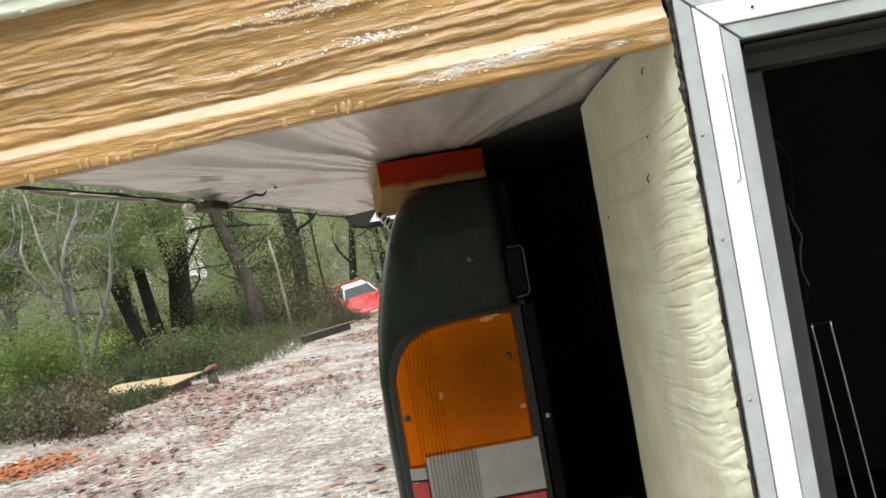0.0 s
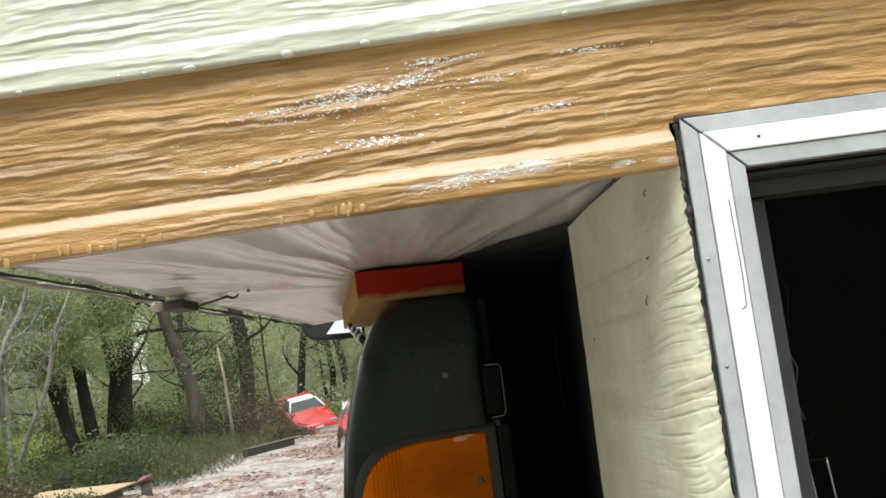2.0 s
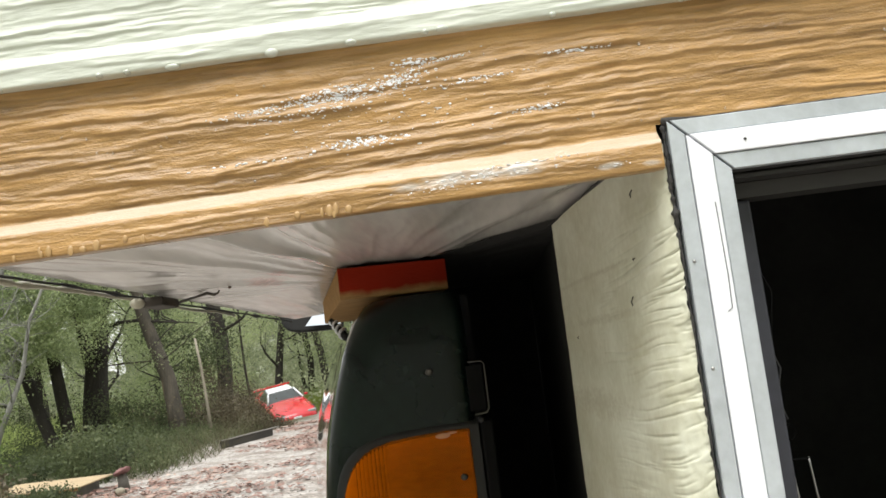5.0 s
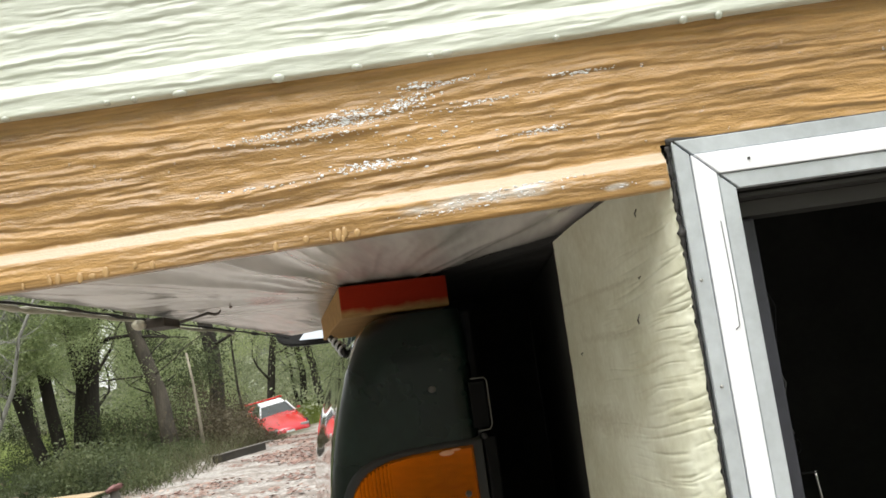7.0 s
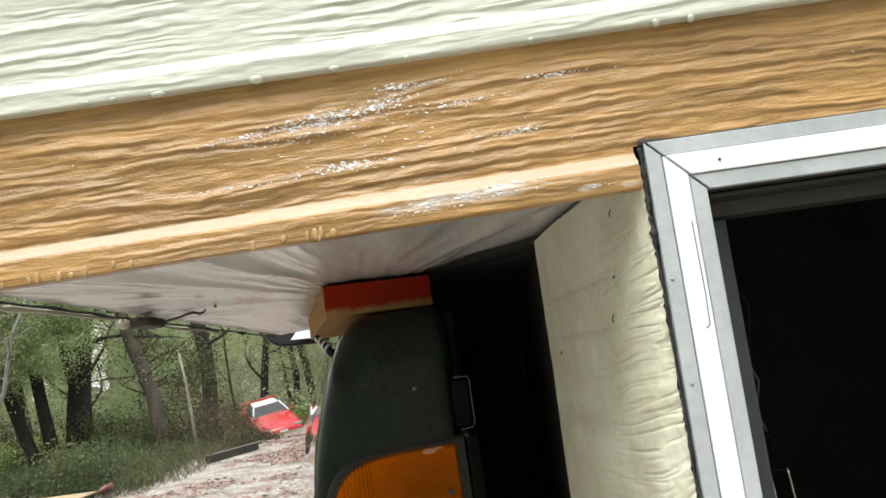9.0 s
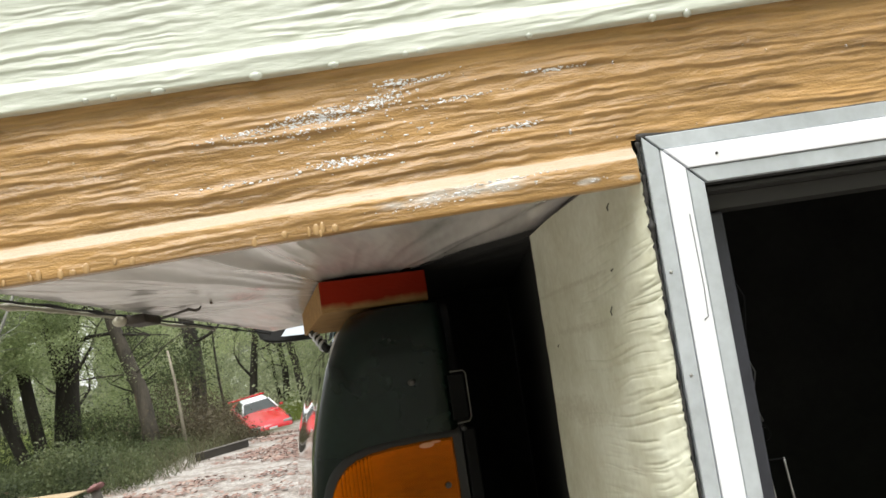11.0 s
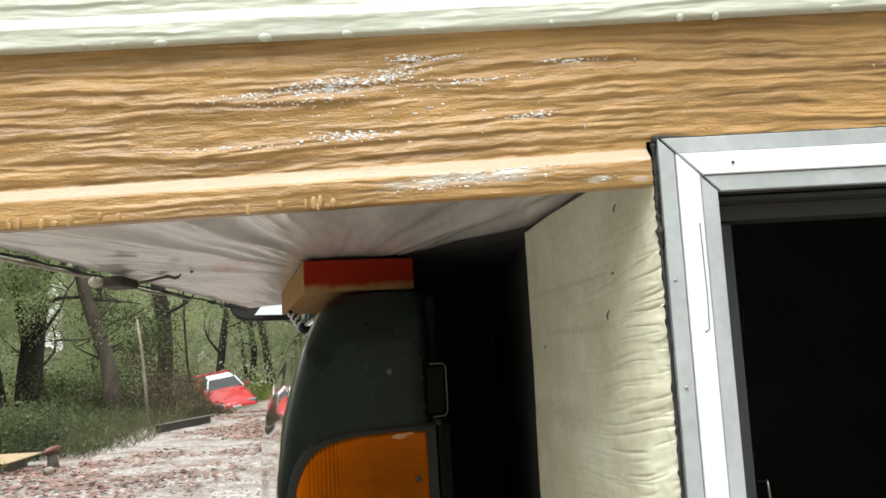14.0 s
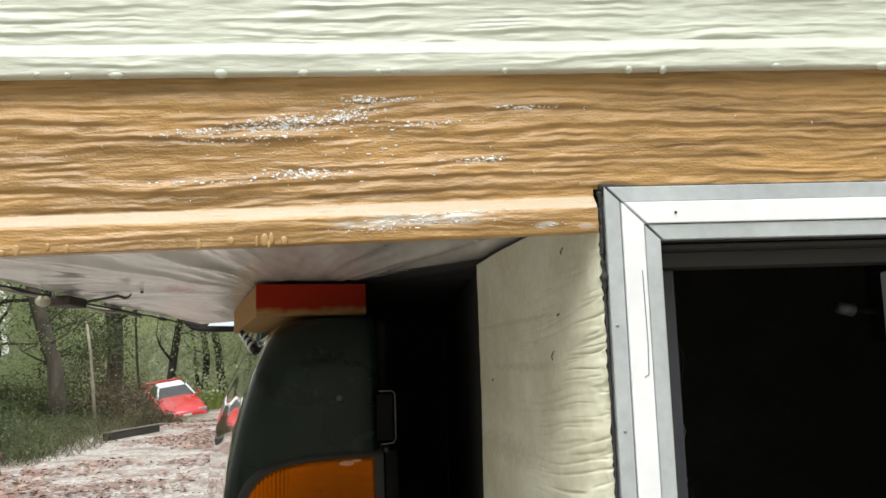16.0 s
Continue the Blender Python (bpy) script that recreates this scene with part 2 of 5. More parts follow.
M_LAMPBASE = mat("dark_lamp_base", (0.055, 0.045, 0.035), 0.7, vary=0.4, scale=60, fine=200, bump=0.3)
M_ANTIQUE = mat("worn_lamp_cap", (0.46, 0.435, 0.34), 0.5, vary=0.2, scale=60, fine=200, bump=0.1)
M_WATER = bpy.data.materials.new("hanging_water")
M_WATER.use_nodes = True
_b = M_WATER.node_tree.nodes["Principled BSDF"]
_b.inputs["Base Color"].default_value = (1, 0.98, 0.94, 1)
_b.inputs["Roughness"].default_value = 0.02
_b.inputs["IOR"].default_value = 1.33
_b.inputs["Transmission Weight"].default_value = 0.75
_b.inputs["Specular IOR Level"].default_value = 0.8

# near-black base puts the bed's deep shade into the colour
M_PIT = mat("near_black_bed", (0.022, 0.022, 0.024), 0.9, vary=0.4, bump=0.1, spec=0.1)
# the amber plastic lets the reflector behind it show
_t = M_AMBER.node_tree
_tr = _t.nodes.new("ShaderNodeBsdfTransparent")
_tr.inputs["Color"].default_value = (0.95, 0.44, 0.015, 1)
_ms = _t.nodes.new("ShaderNodeMixShader")
_ms.inputs[0].default_value = 0.72
_t.links.new(_t.nodes["Principled BSDF"].outputs[0], _ms.inputs[1])
_t.links.new(_tr.outputs[0], _ms.inputs[2])
_t.links.new(_ms.outputs[0], _t.nodes["Material Output"].inputs["Surface"])
M_REFLECTOR = mat("shaded_reflector", (0.78, 0.77, 0.74), 0.5, vary=0.15, scale=20, fine=80, bump=0.0)
# soft dark centre painted for the depth of the bulb cavity
add_spots(M_REFLECTOR, [(-0.050, 1.070, 0.110, 0.095)], (0.05, 0.045, 0.04), 0.5, 0.0, 0.08, 0.0, (-0.20, 0.80))
M_AMBERPALE = mat("scuffed_amber", (0.50, 0.25, 0.13), 0.6, vary=0.2, bump=0.1)
M_BLOCK = mat("block_lumber", (0.38, 0.225, 0.09), 0.8, spec=0.12, vary=0.35, scale=16, fine=110, bump=0.3, stretch=(1, 5, 5))
# tan highlights painted on one side of the leaning tree's bark
add_spots(M_BROWNBARK, [(-0.36, 1.30, 0.06, 0.42), (-0.27, 0.75, 0.03, 0.2)], (0.27, 0.20, 0.12), 0.85, 0.0, 0.3)
# red paint on the block's end grain
_t = M_BLOCK.node_tree
_tc = _t.nodes.new("ShaderNodeTexCoord")
_sp = _t.nodes.new("ShaderNodeSeparateXYZ")
_t.links.new(_tc.outputs["Object"], _sp.inputs[0])
_n = _t.nodes.new("ShaderNodeTexNoise")
_n.inputs["Scale"].default_value = 45
_t.links.new(_tc.outputs["Object"], _n.inputs["Vector"])
_e = _t.nodes.new("ShaderNodeMath")
_e.operation = "MULTIPLY_ADD"
_t.links.new(_n.outputs["Fac"], _e.inputs[0])
_e.inputs[1].default_value = 0.012
_t.links.new(_sp.outputs["Z"], _e.inputs[2])
_zr = _t.nodes.new("ShaderNodeMapRange")
_zr.inputs["From Min"].default_value, _zr.inputs["From Max"].default_value = 0.010, 0.018
_t.links.new(_e.outputs[0], _zr.inputs["Value"])
_yr = _t.nodes.new("ShaderNodeMath")
_yr.operation = "LESS_THAN"
_yr.inputs[1].default_value = 0.0015
_t.links.new(_sp.outputs["Y"], _yr.inputs[0])
_g = _t.nodes.new("ShaderNodeMath")
_g.operation = "MULTIPLY"
_t.links.new(_zr.outputs[0], _g.inputs[0])
_t.links.new(_yr.outputs[0], _g.inputs[1])
_mx = _t.nodes.new("ShaderNodeMix")
_mx.data_type = "RGBA"
_bs = _t.nodes["Principled BSDF"]
_t.links.new(_g.outputs[0], _mx.inputs[0])
_t.links.new(_bs.inputs["Base Color"].links[0].from_socket, _mx.inputs[6])
_mx.inputs[7].default_value = (0.26, 0.018, 0.005, 1)
_t.links.new(_mx.outputs[2], _bs.inputs["Base Color"])

M_DRIPB = mat("drip_on_brown", (0.45, 0.285, 0.125), 0.3, vary=0.1, bump=0.0, coat=0.2)
M_DRIPC = mat("drip_on_cream", (0.52, 0.55, 0.48), 0.25, vary=0.1, bump=0.0, coat=0.2)
# pink patch on the underside, a red reflection put into the colour
add_spots(M_UNDER, [(-0.425, 0.540, 0.030, 0.075), (-0.395, 0.480, 0.016, 0.05)], (0.55, 0.33, 0.30), 0.3, 0.0, 0.3, across="Y")
# the white fades to near black towards the dark part
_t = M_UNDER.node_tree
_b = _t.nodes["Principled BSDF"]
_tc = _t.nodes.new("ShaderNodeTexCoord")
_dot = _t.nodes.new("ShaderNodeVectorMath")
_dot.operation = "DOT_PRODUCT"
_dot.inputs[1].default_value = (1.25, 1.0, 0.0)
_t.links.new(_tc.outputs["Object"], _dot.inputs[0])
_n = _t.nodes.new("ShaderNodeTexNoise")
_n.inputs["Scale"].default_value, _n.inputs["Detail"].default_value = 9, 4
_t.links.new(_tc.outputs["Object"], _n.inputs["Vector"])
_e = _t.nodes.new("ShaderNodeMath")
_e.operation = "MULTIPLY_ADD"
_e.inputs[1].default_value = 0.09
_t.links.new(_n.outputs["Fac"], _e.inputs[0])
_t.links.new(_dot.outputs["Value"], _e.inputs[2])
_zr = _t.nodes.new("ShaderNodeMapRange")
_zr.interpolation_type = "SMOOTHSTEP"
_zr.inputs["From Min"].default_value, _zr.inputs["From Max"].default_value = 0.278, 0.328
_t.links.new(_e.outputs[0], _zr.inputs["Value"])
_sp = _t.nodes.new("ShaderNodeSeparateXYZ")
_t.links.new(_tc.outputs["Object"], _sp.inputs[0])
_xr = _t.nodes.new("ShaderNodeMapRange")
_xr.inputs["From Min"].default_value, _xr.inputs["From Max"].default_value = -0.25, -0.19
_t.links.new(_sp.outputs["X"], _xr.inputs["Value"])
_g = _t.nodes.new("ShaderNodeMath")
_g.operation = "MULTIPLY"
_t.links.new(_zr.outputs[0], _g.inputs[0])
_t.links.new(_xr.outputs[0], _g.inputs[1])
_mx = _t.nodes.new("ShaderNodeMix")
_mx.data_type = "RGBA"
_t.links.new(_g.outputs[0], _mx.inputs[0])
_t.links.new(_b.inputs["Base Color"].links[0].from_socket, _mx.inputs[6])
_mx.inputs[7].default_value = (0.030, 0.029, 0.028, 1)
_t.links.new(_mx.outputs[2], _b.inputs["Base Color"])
add_spots(M_SKIN, [(-0.045, 1.275, 0.030, 0.004), (-0.040, 1.235, 0.022, 0.006), (-0.05, 1.16, 0.02, 0.02)], (0.46, 0.44, 0.33), 0.6, 0.0, 0.35, 0.0, (0.25, 1.2))
M_SLATE = mat("slate_door_stop", (0.036, 0.038, 0.050), 0.5, vary=0.25, scale=30, fine=120)

M_DULL = mat("dull_worn_steel", (0.10, 0.096, 0.085), 0.55, metal=0.3, vary=0.4, scale=40, fine=160)
# near-black base keeps recessed hardware as dark as the shade around it
M_NEARBLACK = mat("near_black_steel", (0.008, 0.008, 0.008), 0.9, vary=0.4, bump=0.1, spec=0.1)
M_CARGLASS = mat("sky_lit_windscreen", (0.035, 0.045, 0.045), 0.10, vary=0.3, scale=3, bump=0.0, coat=0.5)
M_REVEAL = mat("dark_reveal", (0.032, 0.031, 0.028), 0.6, vary=0.35, scale=20, fine=90, bump=0.1, stretch=(0.3, 1, 1))


# ---------------------------------------------------------------- mesh helpers
def me_from(verts, faces, smooth=False):
    me = bpy.data.meshes.new("m")
    me.from_pydata([tuple(v) for v in verts], [], faces)
    if smooth:
        me.shade_smooth()
    return me


def part(name, data, material, parent=None, label=""):
    """One mesh object under a thing or under a part."""
    if isinstance(data, bmesh.types.BMesh):
        me = bpy.data.meshes.new(name)
        data.to_mesh(me)
        data.free()
    else:
        me = data
    me.name = name
    if material and not me.materials:
        me.materials.append(material)
    ob = new(name, me)
    ob.parent = parent
    return tagged(ob, label)


def thing(name, label, category, m=None, group="", kind=""):
    ob = new(name)
    ob.empty_display_size = 0.1
    if m is not None:
        ob.matrix_world = m
    return tagged(ob, label, category, group, kind)


def box(x0, x1, y0, y1, z0, z1, bevel=0.0, seg=2):
    bm = bmesh.new()
    bmesh.ops.create_cube(bm, size=1.0)
    for v in bm.verts:
        v.co = Vector(((x0, x1)[v.co.x > 0], (y0, y1)[v.co.y > 0], (z0, z1)[v.co.z > 0]))
    if bevel:
        bmesh.ops.bevel(bm, geom=bm.edges[:], offset=bevel, segments=seg, affect="EDGES", profile=0.6)
    return bm


def surf(nu, nv, f, smooth=True):
    """A sheet from f(u, v), u and v from 0 to 1."""
    vs = [f(i / nu, j / nv) for j in range(nv + 1) for i in range(nu + 1)]
    w = nu + 1
    fs = [(j * w + i, j * w + i + 1, (j + 1) * w + i + 1, (j + 1) * w + i) for j in range(nv) for i in range(nu)]
    return me_from(vs, fs, smooth)


def tube(points, radii, sides=8, cap=True):
    """A round bar along points, with a radius at each."""
    vs, fs = [], []
    n = len(points)
    pts = [Vector(p) for p in points]
    side = None
    for i, p in enumerate(pts):
        d = (pts[min(i + 1, n - 1)] - pts[max(i - 1, 0)]).normalized()
        if side is None:
            side = d.orthogonal().normalized()
        side = (side - d * side.dot(d)).normalized()
        up = d.cross(side)
        r = radii[i] if hasattr(radii, "__len__") else radii
        for k in range(sides):
            a = 2 * math.pi * k / sides
            vs.append(p + (side * math.cos(a) + up * math.sin(a)) * r)
    for i in range(n - 1):
        for k in range(sides):
            a, b = i * sides + k, i * sides + (k + 1) % sides
            fs.append((a, b, b + sides, a + sides))
    if cap:
        fs.append(tuple(range(sides - 1, -1, -1)))
        fs.append(tuple((n - 1) * sides + k for k in range(sides)))
    return vs, fs


def tube_me(points, radii, sides=8):
    return me_from(*tube(points, radii, sides), smooth=True)


def joined(lots, smooth=False):
    vs, fs = [], []
    for v, f in lots:
        o = len(vs)
        vs.extend(v)
        fs.extend([tuple(i + o for i in q) for q in f])
    return me_from(vs, fs, smooth)


def nz(x, y, z):
    return noise.noise(Vector((x, y, z)))

def clamp(v):
    return min(1.0, max(0.0, v))


# ---------------------------------------------------------------- ground
def ground_z(x, y):
    d = math.hypot(x, y - 4)
    bank = 0.13 * (x + 7.7) * math.exp(-((x + 7.5) / 2.6) ** 2 - ((y - 31.0) / 3.2) ** 2)
    q = clamp((y - 18.0) / 12.0)
    rise = bank - 0.28 * q * q * (3 - 2 * q) + 0.10 * min(9.0, max(0.0, y - 33.5)) * min(1.0, max(0.0, 60 - abs(x)) / 20)
    return rise + 0.03 * nz(x * 0.5, y * 0.5, 0) * min(1, d / 4) + 0.35 * max(0.0, nz(x * 0.03, y * 0.03, 5)) * min(1.0, max(0.0, d - 25) / 40)


def build_ground():
    def axis(lo, hi, near0, near1, fine, n):
        a = list(np.linspace(near0, near1, int((near1 - near0) / fine) + 1))
        left = [near0 - (near0 - lo) * (k / n) ** 2.5 for k in range(n, 0, -1)]
        right = [near1 + (hi - near1) * (k / n) ** 2.5 for k in range(1, n + 1)]
        return left + a + right
    xs, ys = axis(-900, 900, -16, 6, 0.22, 24), axis(-900, 900, -3, 34, 0.25, 24)
    w = len(xs)
    vs = [(x, y, ground_z(x, y)) for y in ys for x in xs]
    fs = [(j * w + i, j * w + i + 1, (j + 1) * w + i + 1, (j + 1) * w + i) for j in range(len(ys) - 1) for i in range(w - 1)]
    m = bpy.data.materials.new("gravel_and_litter")
    m.use_nodes = True
    t = m.node_tree
    b = t.nodes["Principled BSDF"]
    b.inputs["Roughness"].default_value = 0.85
    geo = t.nodes.new("ShaderNodeNewGeometry")
    sep = t.nodes.new("ShaderNodeSeparateXYZ")
    t.links.new(geo.outputs["Position"], sep.inputs[0])

    def nse(scale, detail=5):
        n = t.nodes.new("ShaderNodeTexNoise")
        n.inputs["Scale"].default_value, n.inputs["Detail"].default_value = scale, detail
        t.links.new(geo.outputs["Position"], n.inputs["Vector"])
        return n

    def ramp(src, p0, c0, p1, c1):
        r = t.nodes.new("ShaderNodeValToRGB")
        r.color_ramp.elements[0].position, r.color_ramp.elements[1].position = p0, p1
        r.color_ramp.elements[0].color, r.color_ramp.elements[1].color = (*c0, 1), (*c1, 1)
        t.links.new(src, r.inputs[0])
        return r
    n_big, n_fine, n_grit = nse(0.9), nse(13), nse(45)
    sand = ramp(n_fine.outputs["Fac"], 0.34, (0.25, 0.23, 0.21), 0.62, (0.62, 0.585, 0.54))
    grit = ramp(n_grit.outputs["Fac"], 0.38, (0.42, 0.42, 0.42), 0.62, (1, 1, 1))
    mul = t.nodes.new("ShaderNodeMix")
    mul.data_type, mul.blend_type = "RGBA", "MULTIPLY"
    mul.inputs["Factor"].default_value = 0.8
    t.links.new(sand.outputs[0], mul.inputs["A"])
    t.links.new(grit.outputs[0], mul.inputs["B"])
    n_mid = nse(1.7, 6)
    patch = ramp(n_mid.outputs["Fac"], 0.39, (0.56, 0.50, 0.46), 0.58, (1, 1, 1))
    mul2 = t.nodes.new("ShaderNodeMix")
    mul2.data_type, mul2.blend_type = "RGBA", "MULTIPLY"
    mul2.inputs["Factor"].default_value = 0.9
    t.links.new(mul.outputs["Result"], mul2.inputs["A"])
    t.links.new(patch.outputs[0], mul2.inputs["B"])
    mul = mul2
    soil = ramp(n_fine.outputs["Fac"], 0.35, (0.035, 0.04, 0.018), 0.65, (0.12, 0.11, 0.05))
    # the drive lies right of a wavering line
    edge = t.nodes.new("ShaderNodeMath")
    edge.operation = "MULTIPLY_ADD"
    t.links.new(n_big.outputs["Fac"], edge.inputs[0])
    edge.inputs[1].default_value = 2.2
    t.links.new(sep.outputs["X"], edge.inputs[2])
    mr = t.nodes.new("ShaderNodeMapRange")
    mr.inputs["From Min"].default_value, mr.inputs["From Max"].default_value = -5.8, -4.7
    t.links.new(edge.outputs[0], mr.inputs["Value"])
    mx = t.nodes.new("ShaderNodeMix")
    mx.data_type = "RGBA"
    t.links.new(mr.outputs[0], mx.inputs["Factor"])
    t.links.new(soil.outputs[0], mx.inputs["A"])
    t.links.new(mul.outputs["Result"], mx.inputs["B"])
    t.links.new(mx.outputs["Result"], b.inputs["Base Color"])
    bp = t.nodes.new("ShaderNodeBump")
    bp.inputs["Strength"].default_value, bp.inputs["Distance"].default_value = 0.7, 0.02
    t.links.new(n_fine.outputs["Fac"], bp.inputs["Height"])
    t.links.new(bp.outputs[0], b.inputs["Normal"])
    ob = new("ground", me_from(vs, fs, True))
    ob.data.materials.append(m)
    tagged(ob, "pale sandy gravel drive beside a leaf-littered woodland floor", "ground", kind="structure")


build_ground()


# ---------------------------------------------------------------- camper
camper = thing("camper", "cream camper with a wet wood-print band on a pickup bed", "camper")
WALL_L, WALL_R = -0.549, 1.66       # rear wall, left corner and right end
Z_LIP, Z_CREAM = 1.328, 1.446       # lower edges of the brown and the cream course
UNDER = 1.349                       # underside of the wing


def ledge(p):
    """A small clapboard-like step: out at once from below, then falling back slowly upwards."""
    f = p - math.floor(p)
    if f < 0.2:
        q = f / 0.2
        return q * q * (3 - 2 * q)
    return (1 - f) / 0.8


def emboss(x, z, seed):
    """Height of the embossed wood grain at a place on the face."""
    w = z + 0.0040 * nz(x * 3.6, seed, 1.5) + 0.0022 * nz(x * 17, z * 32, seed) + 0.0011 * nz(x * 80, z * 70, seed)
    a = ledge(w * 84 + 1.1 * nz(x * 3.5, w * 20, seed + 3)) * clamp(0.42 + 2.0 * nz(x * 9, w * 50, seed + 20))
    b = ledge(w * 165 + 1.4 * nz(x * 9, w * 55, seed + 9)) * clamp(0.32 + 2.2 * nz(x * 22, w * 85, seed + 31))
    c = nz(x * 70, w * 210, seed + 50) + 0.8 * nz(x * 28, w * 110, seed + 70)
    if seed < 5:
        return 0.84 * a + 0.46 * b + 0.28 * c - 0.42
    return 0.62 * a + 0.30 * b + 0.22 * c - 0.32


def course(z0, z1, lip, slope, x0, x1, seed, holes=None, tilt=0.0, depth=0.0026, dz=0.0008, dx=0.0030):
    """A siding course: a lip, a slope that faces up, and an embossed face with long wavering grain."""
    prof = [(z0 + 0.001, 0.012), (z0, 0.002), (z0, -0.0030), (z0 + 0.0003, -0.0044), (z0 + 0.0010, -0.0049), (z0 + 0.002, -0.005)]
    z = z0 + 0.004
    while z < z0 + lip:
        prof.append((z, -0.005))
        z += dz
    for k in range(1, 7):
        prof.append((z0 + lip + slope * k / 6, -0.005 + 0.0098 * k / 6))
    z = z0 + lip + slope + dz
    while z < z1:
        prof.append((z, 0.0048))
        z += dz
    prof.append((z1, 0.0048))
    xs = [x0 + dx * i for i in range(int((min(x1, 0.36) - x0) / dx) + 1)]
    xs += list(np.linspace(xs[-1] + 0.03, x1, 30))
    vs = []
    for z, y in prof:
        emb = 0.75 if z < z0 + lip + slope else 1.0
        for x in xs:
            fall = tilt * min(0.0, x) * (z1 - z) / (z1 - z0)
            vs.append((x, y - depth * emb * emboss(x, z, seed), z + fall + 0.0012 * nz(x * 4, seed, 3)))
    nx = len(xs) - 1
    w = nx + 1
    fs = [(j * w + i, j * w + i + 1, (j + 1) * w + i + 1, (j + 1) * w + i) for j in range(len(prof) - 1) for i in range(nx)]
    if holes:
        hx, hz = holes
        fs = [f for f in fs if not (vs[f[1]][0] > hx and vs[f[2]][2] < hz)]
    return me_from(vs, fs, True)


DOOR_L, DOOR_T = -0.003, 1.360
part("wood_print_course", course(Z_LIP, Z_CREAM + 0.004, 0.0170, 0.0105, WALL_L, WALL_R, 2.0, (DOOR_L - 0.004, DOOR_T + 0.001), 0.017), M_BROWN, camper,
     "wet brown wood-print aluminium siding course")
part("cream_course", course(Z_CREAM, 1.585, 0.0145, 0.0105, WALL_L, WALL_R, 11.0), M_CREAM, camper, "wet cream embossed siding course")
part("cream_course", course(1.58, 1.72, 0.0145, 0.0105, WALL_L, WALL_R, 31.0), M_CREAM, camper, "wet cream embossed siding course")
part("cream_course", course(1.715, 1.86, 0.0145, 0.0105, WALL_L, WALL_R, 47.0, dx=0.012, dz=0.003), M_CREAM, camper, "wet cream embossed siding course")
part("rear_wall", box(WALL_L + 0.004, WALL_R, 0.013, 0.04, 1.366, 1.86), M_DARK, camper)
part("roof", box(WALL_L - 0.02, WALL_R + 0.02, -0.02, 1.27, 1.86, 1.90, 0.01), M_CREAM, camper)
part("side_wall", box(WALL_L - 0.004, WALL_L + 0.02, 0.041, 1.25, UNDER + 0.002, 1.86), M_CREAM, camper)
part("front_wall", box(WALL_L + 0.021, WALL_R, 1.22, 1.25, UNDER + 0.002, 1.86), M_CREAM, camper)
part("far_side_wall", box(WALL_R - 0.03, WALL_R - 0.001, 0.041, 1.219, UNDER + 0.002, 1.86), M_CREAM, camper)
part("far_wing_underside", box(1.13, WALL_R - 0.031, 0.014, 1.219, UNDER, UNDER + 0.02), M_UNDER, camper)
part("far_box_side", box(1.10, 1.12, 0.014, 1.9, 0.70, UNDER - 0.002), M_DARK, camper)
part("lower_rear_wall", box(0.602, 1.12, 0.013, 0.04, 0.70, 1.365), M_CREAM, camper)
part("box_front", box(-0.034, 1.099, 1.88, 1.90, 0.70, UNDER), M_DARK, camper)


def sag(x):
    """The wing droops towards its outer edge."""
    return 0.055 * min(0.0, x + 0.33)


def under_sheet(u, v):
    """A slack sheet: folds that fan out from the block towards the rear edge."""
    x, y = WALL_L + 0.002 + 0.545 * u, 0.006 + 1.24 * v
    a = math.atan2(x + 0.31, max(0.10, 0.78 - y))
    f = 0.8 * nz(a * 4, y * 0.8, 4) + 0.12 * nz(x * 24, y * 5, 2) - 0.9
    f += 3.8 * abs(nz(a * 8 + 0.25 * nz(x * 6, y * 6, 3), y * 1.1, 31)) + 1.5 * abs(nz(a * 17 + 0.4 * nz(x * 9, y * 9, 8), y * 2.0, 41))
    f *= clamp(math.hypot(x + 0.31, 0.78 - y) / 0.75) ** 1.5
    edge = min(1.0, v * 12) * min(1.0, (1 - v) * 8) * min(1.0, u * 10) * min(1.0, (1 - u) * 10)
    return (x, y, UNDER + 0.001 + 0.0055 * f * edge + sag(x))


whole = surf(280, 300, under_sheet)
uv = [tuple(v.co) for v in whole.vertices]
uf = [tuple(p.vertices) for p in whole.polygons]


# picks the faces of the dark part, past a wavering line
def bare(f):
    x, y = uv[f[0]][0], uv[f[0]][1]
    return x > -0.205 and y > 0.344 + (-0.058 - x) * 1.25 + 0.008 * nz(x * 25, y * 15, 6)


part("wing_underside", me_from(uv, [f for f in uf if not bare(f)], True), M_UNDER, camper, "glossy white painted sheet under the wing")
part("dark_underside", me_from(uv, [f for f in uf if bare(f)], True), M_DARK, camper, "dark inner part of the wing's underside")
part("wing_core", box(WALL_L + 0.022, -0.012, 0.041, 1.219, UNDER + 0.022, UNDER + 0.04), M_DARK, camper)
# corner trim
part("corner_trim", box(WALL_L - 0.022, WALL_L - 0.004, -0.006, 0.04, 1.352, 1.86, 0.003), M_WHITE, camper, "white aluminium corner moulding")


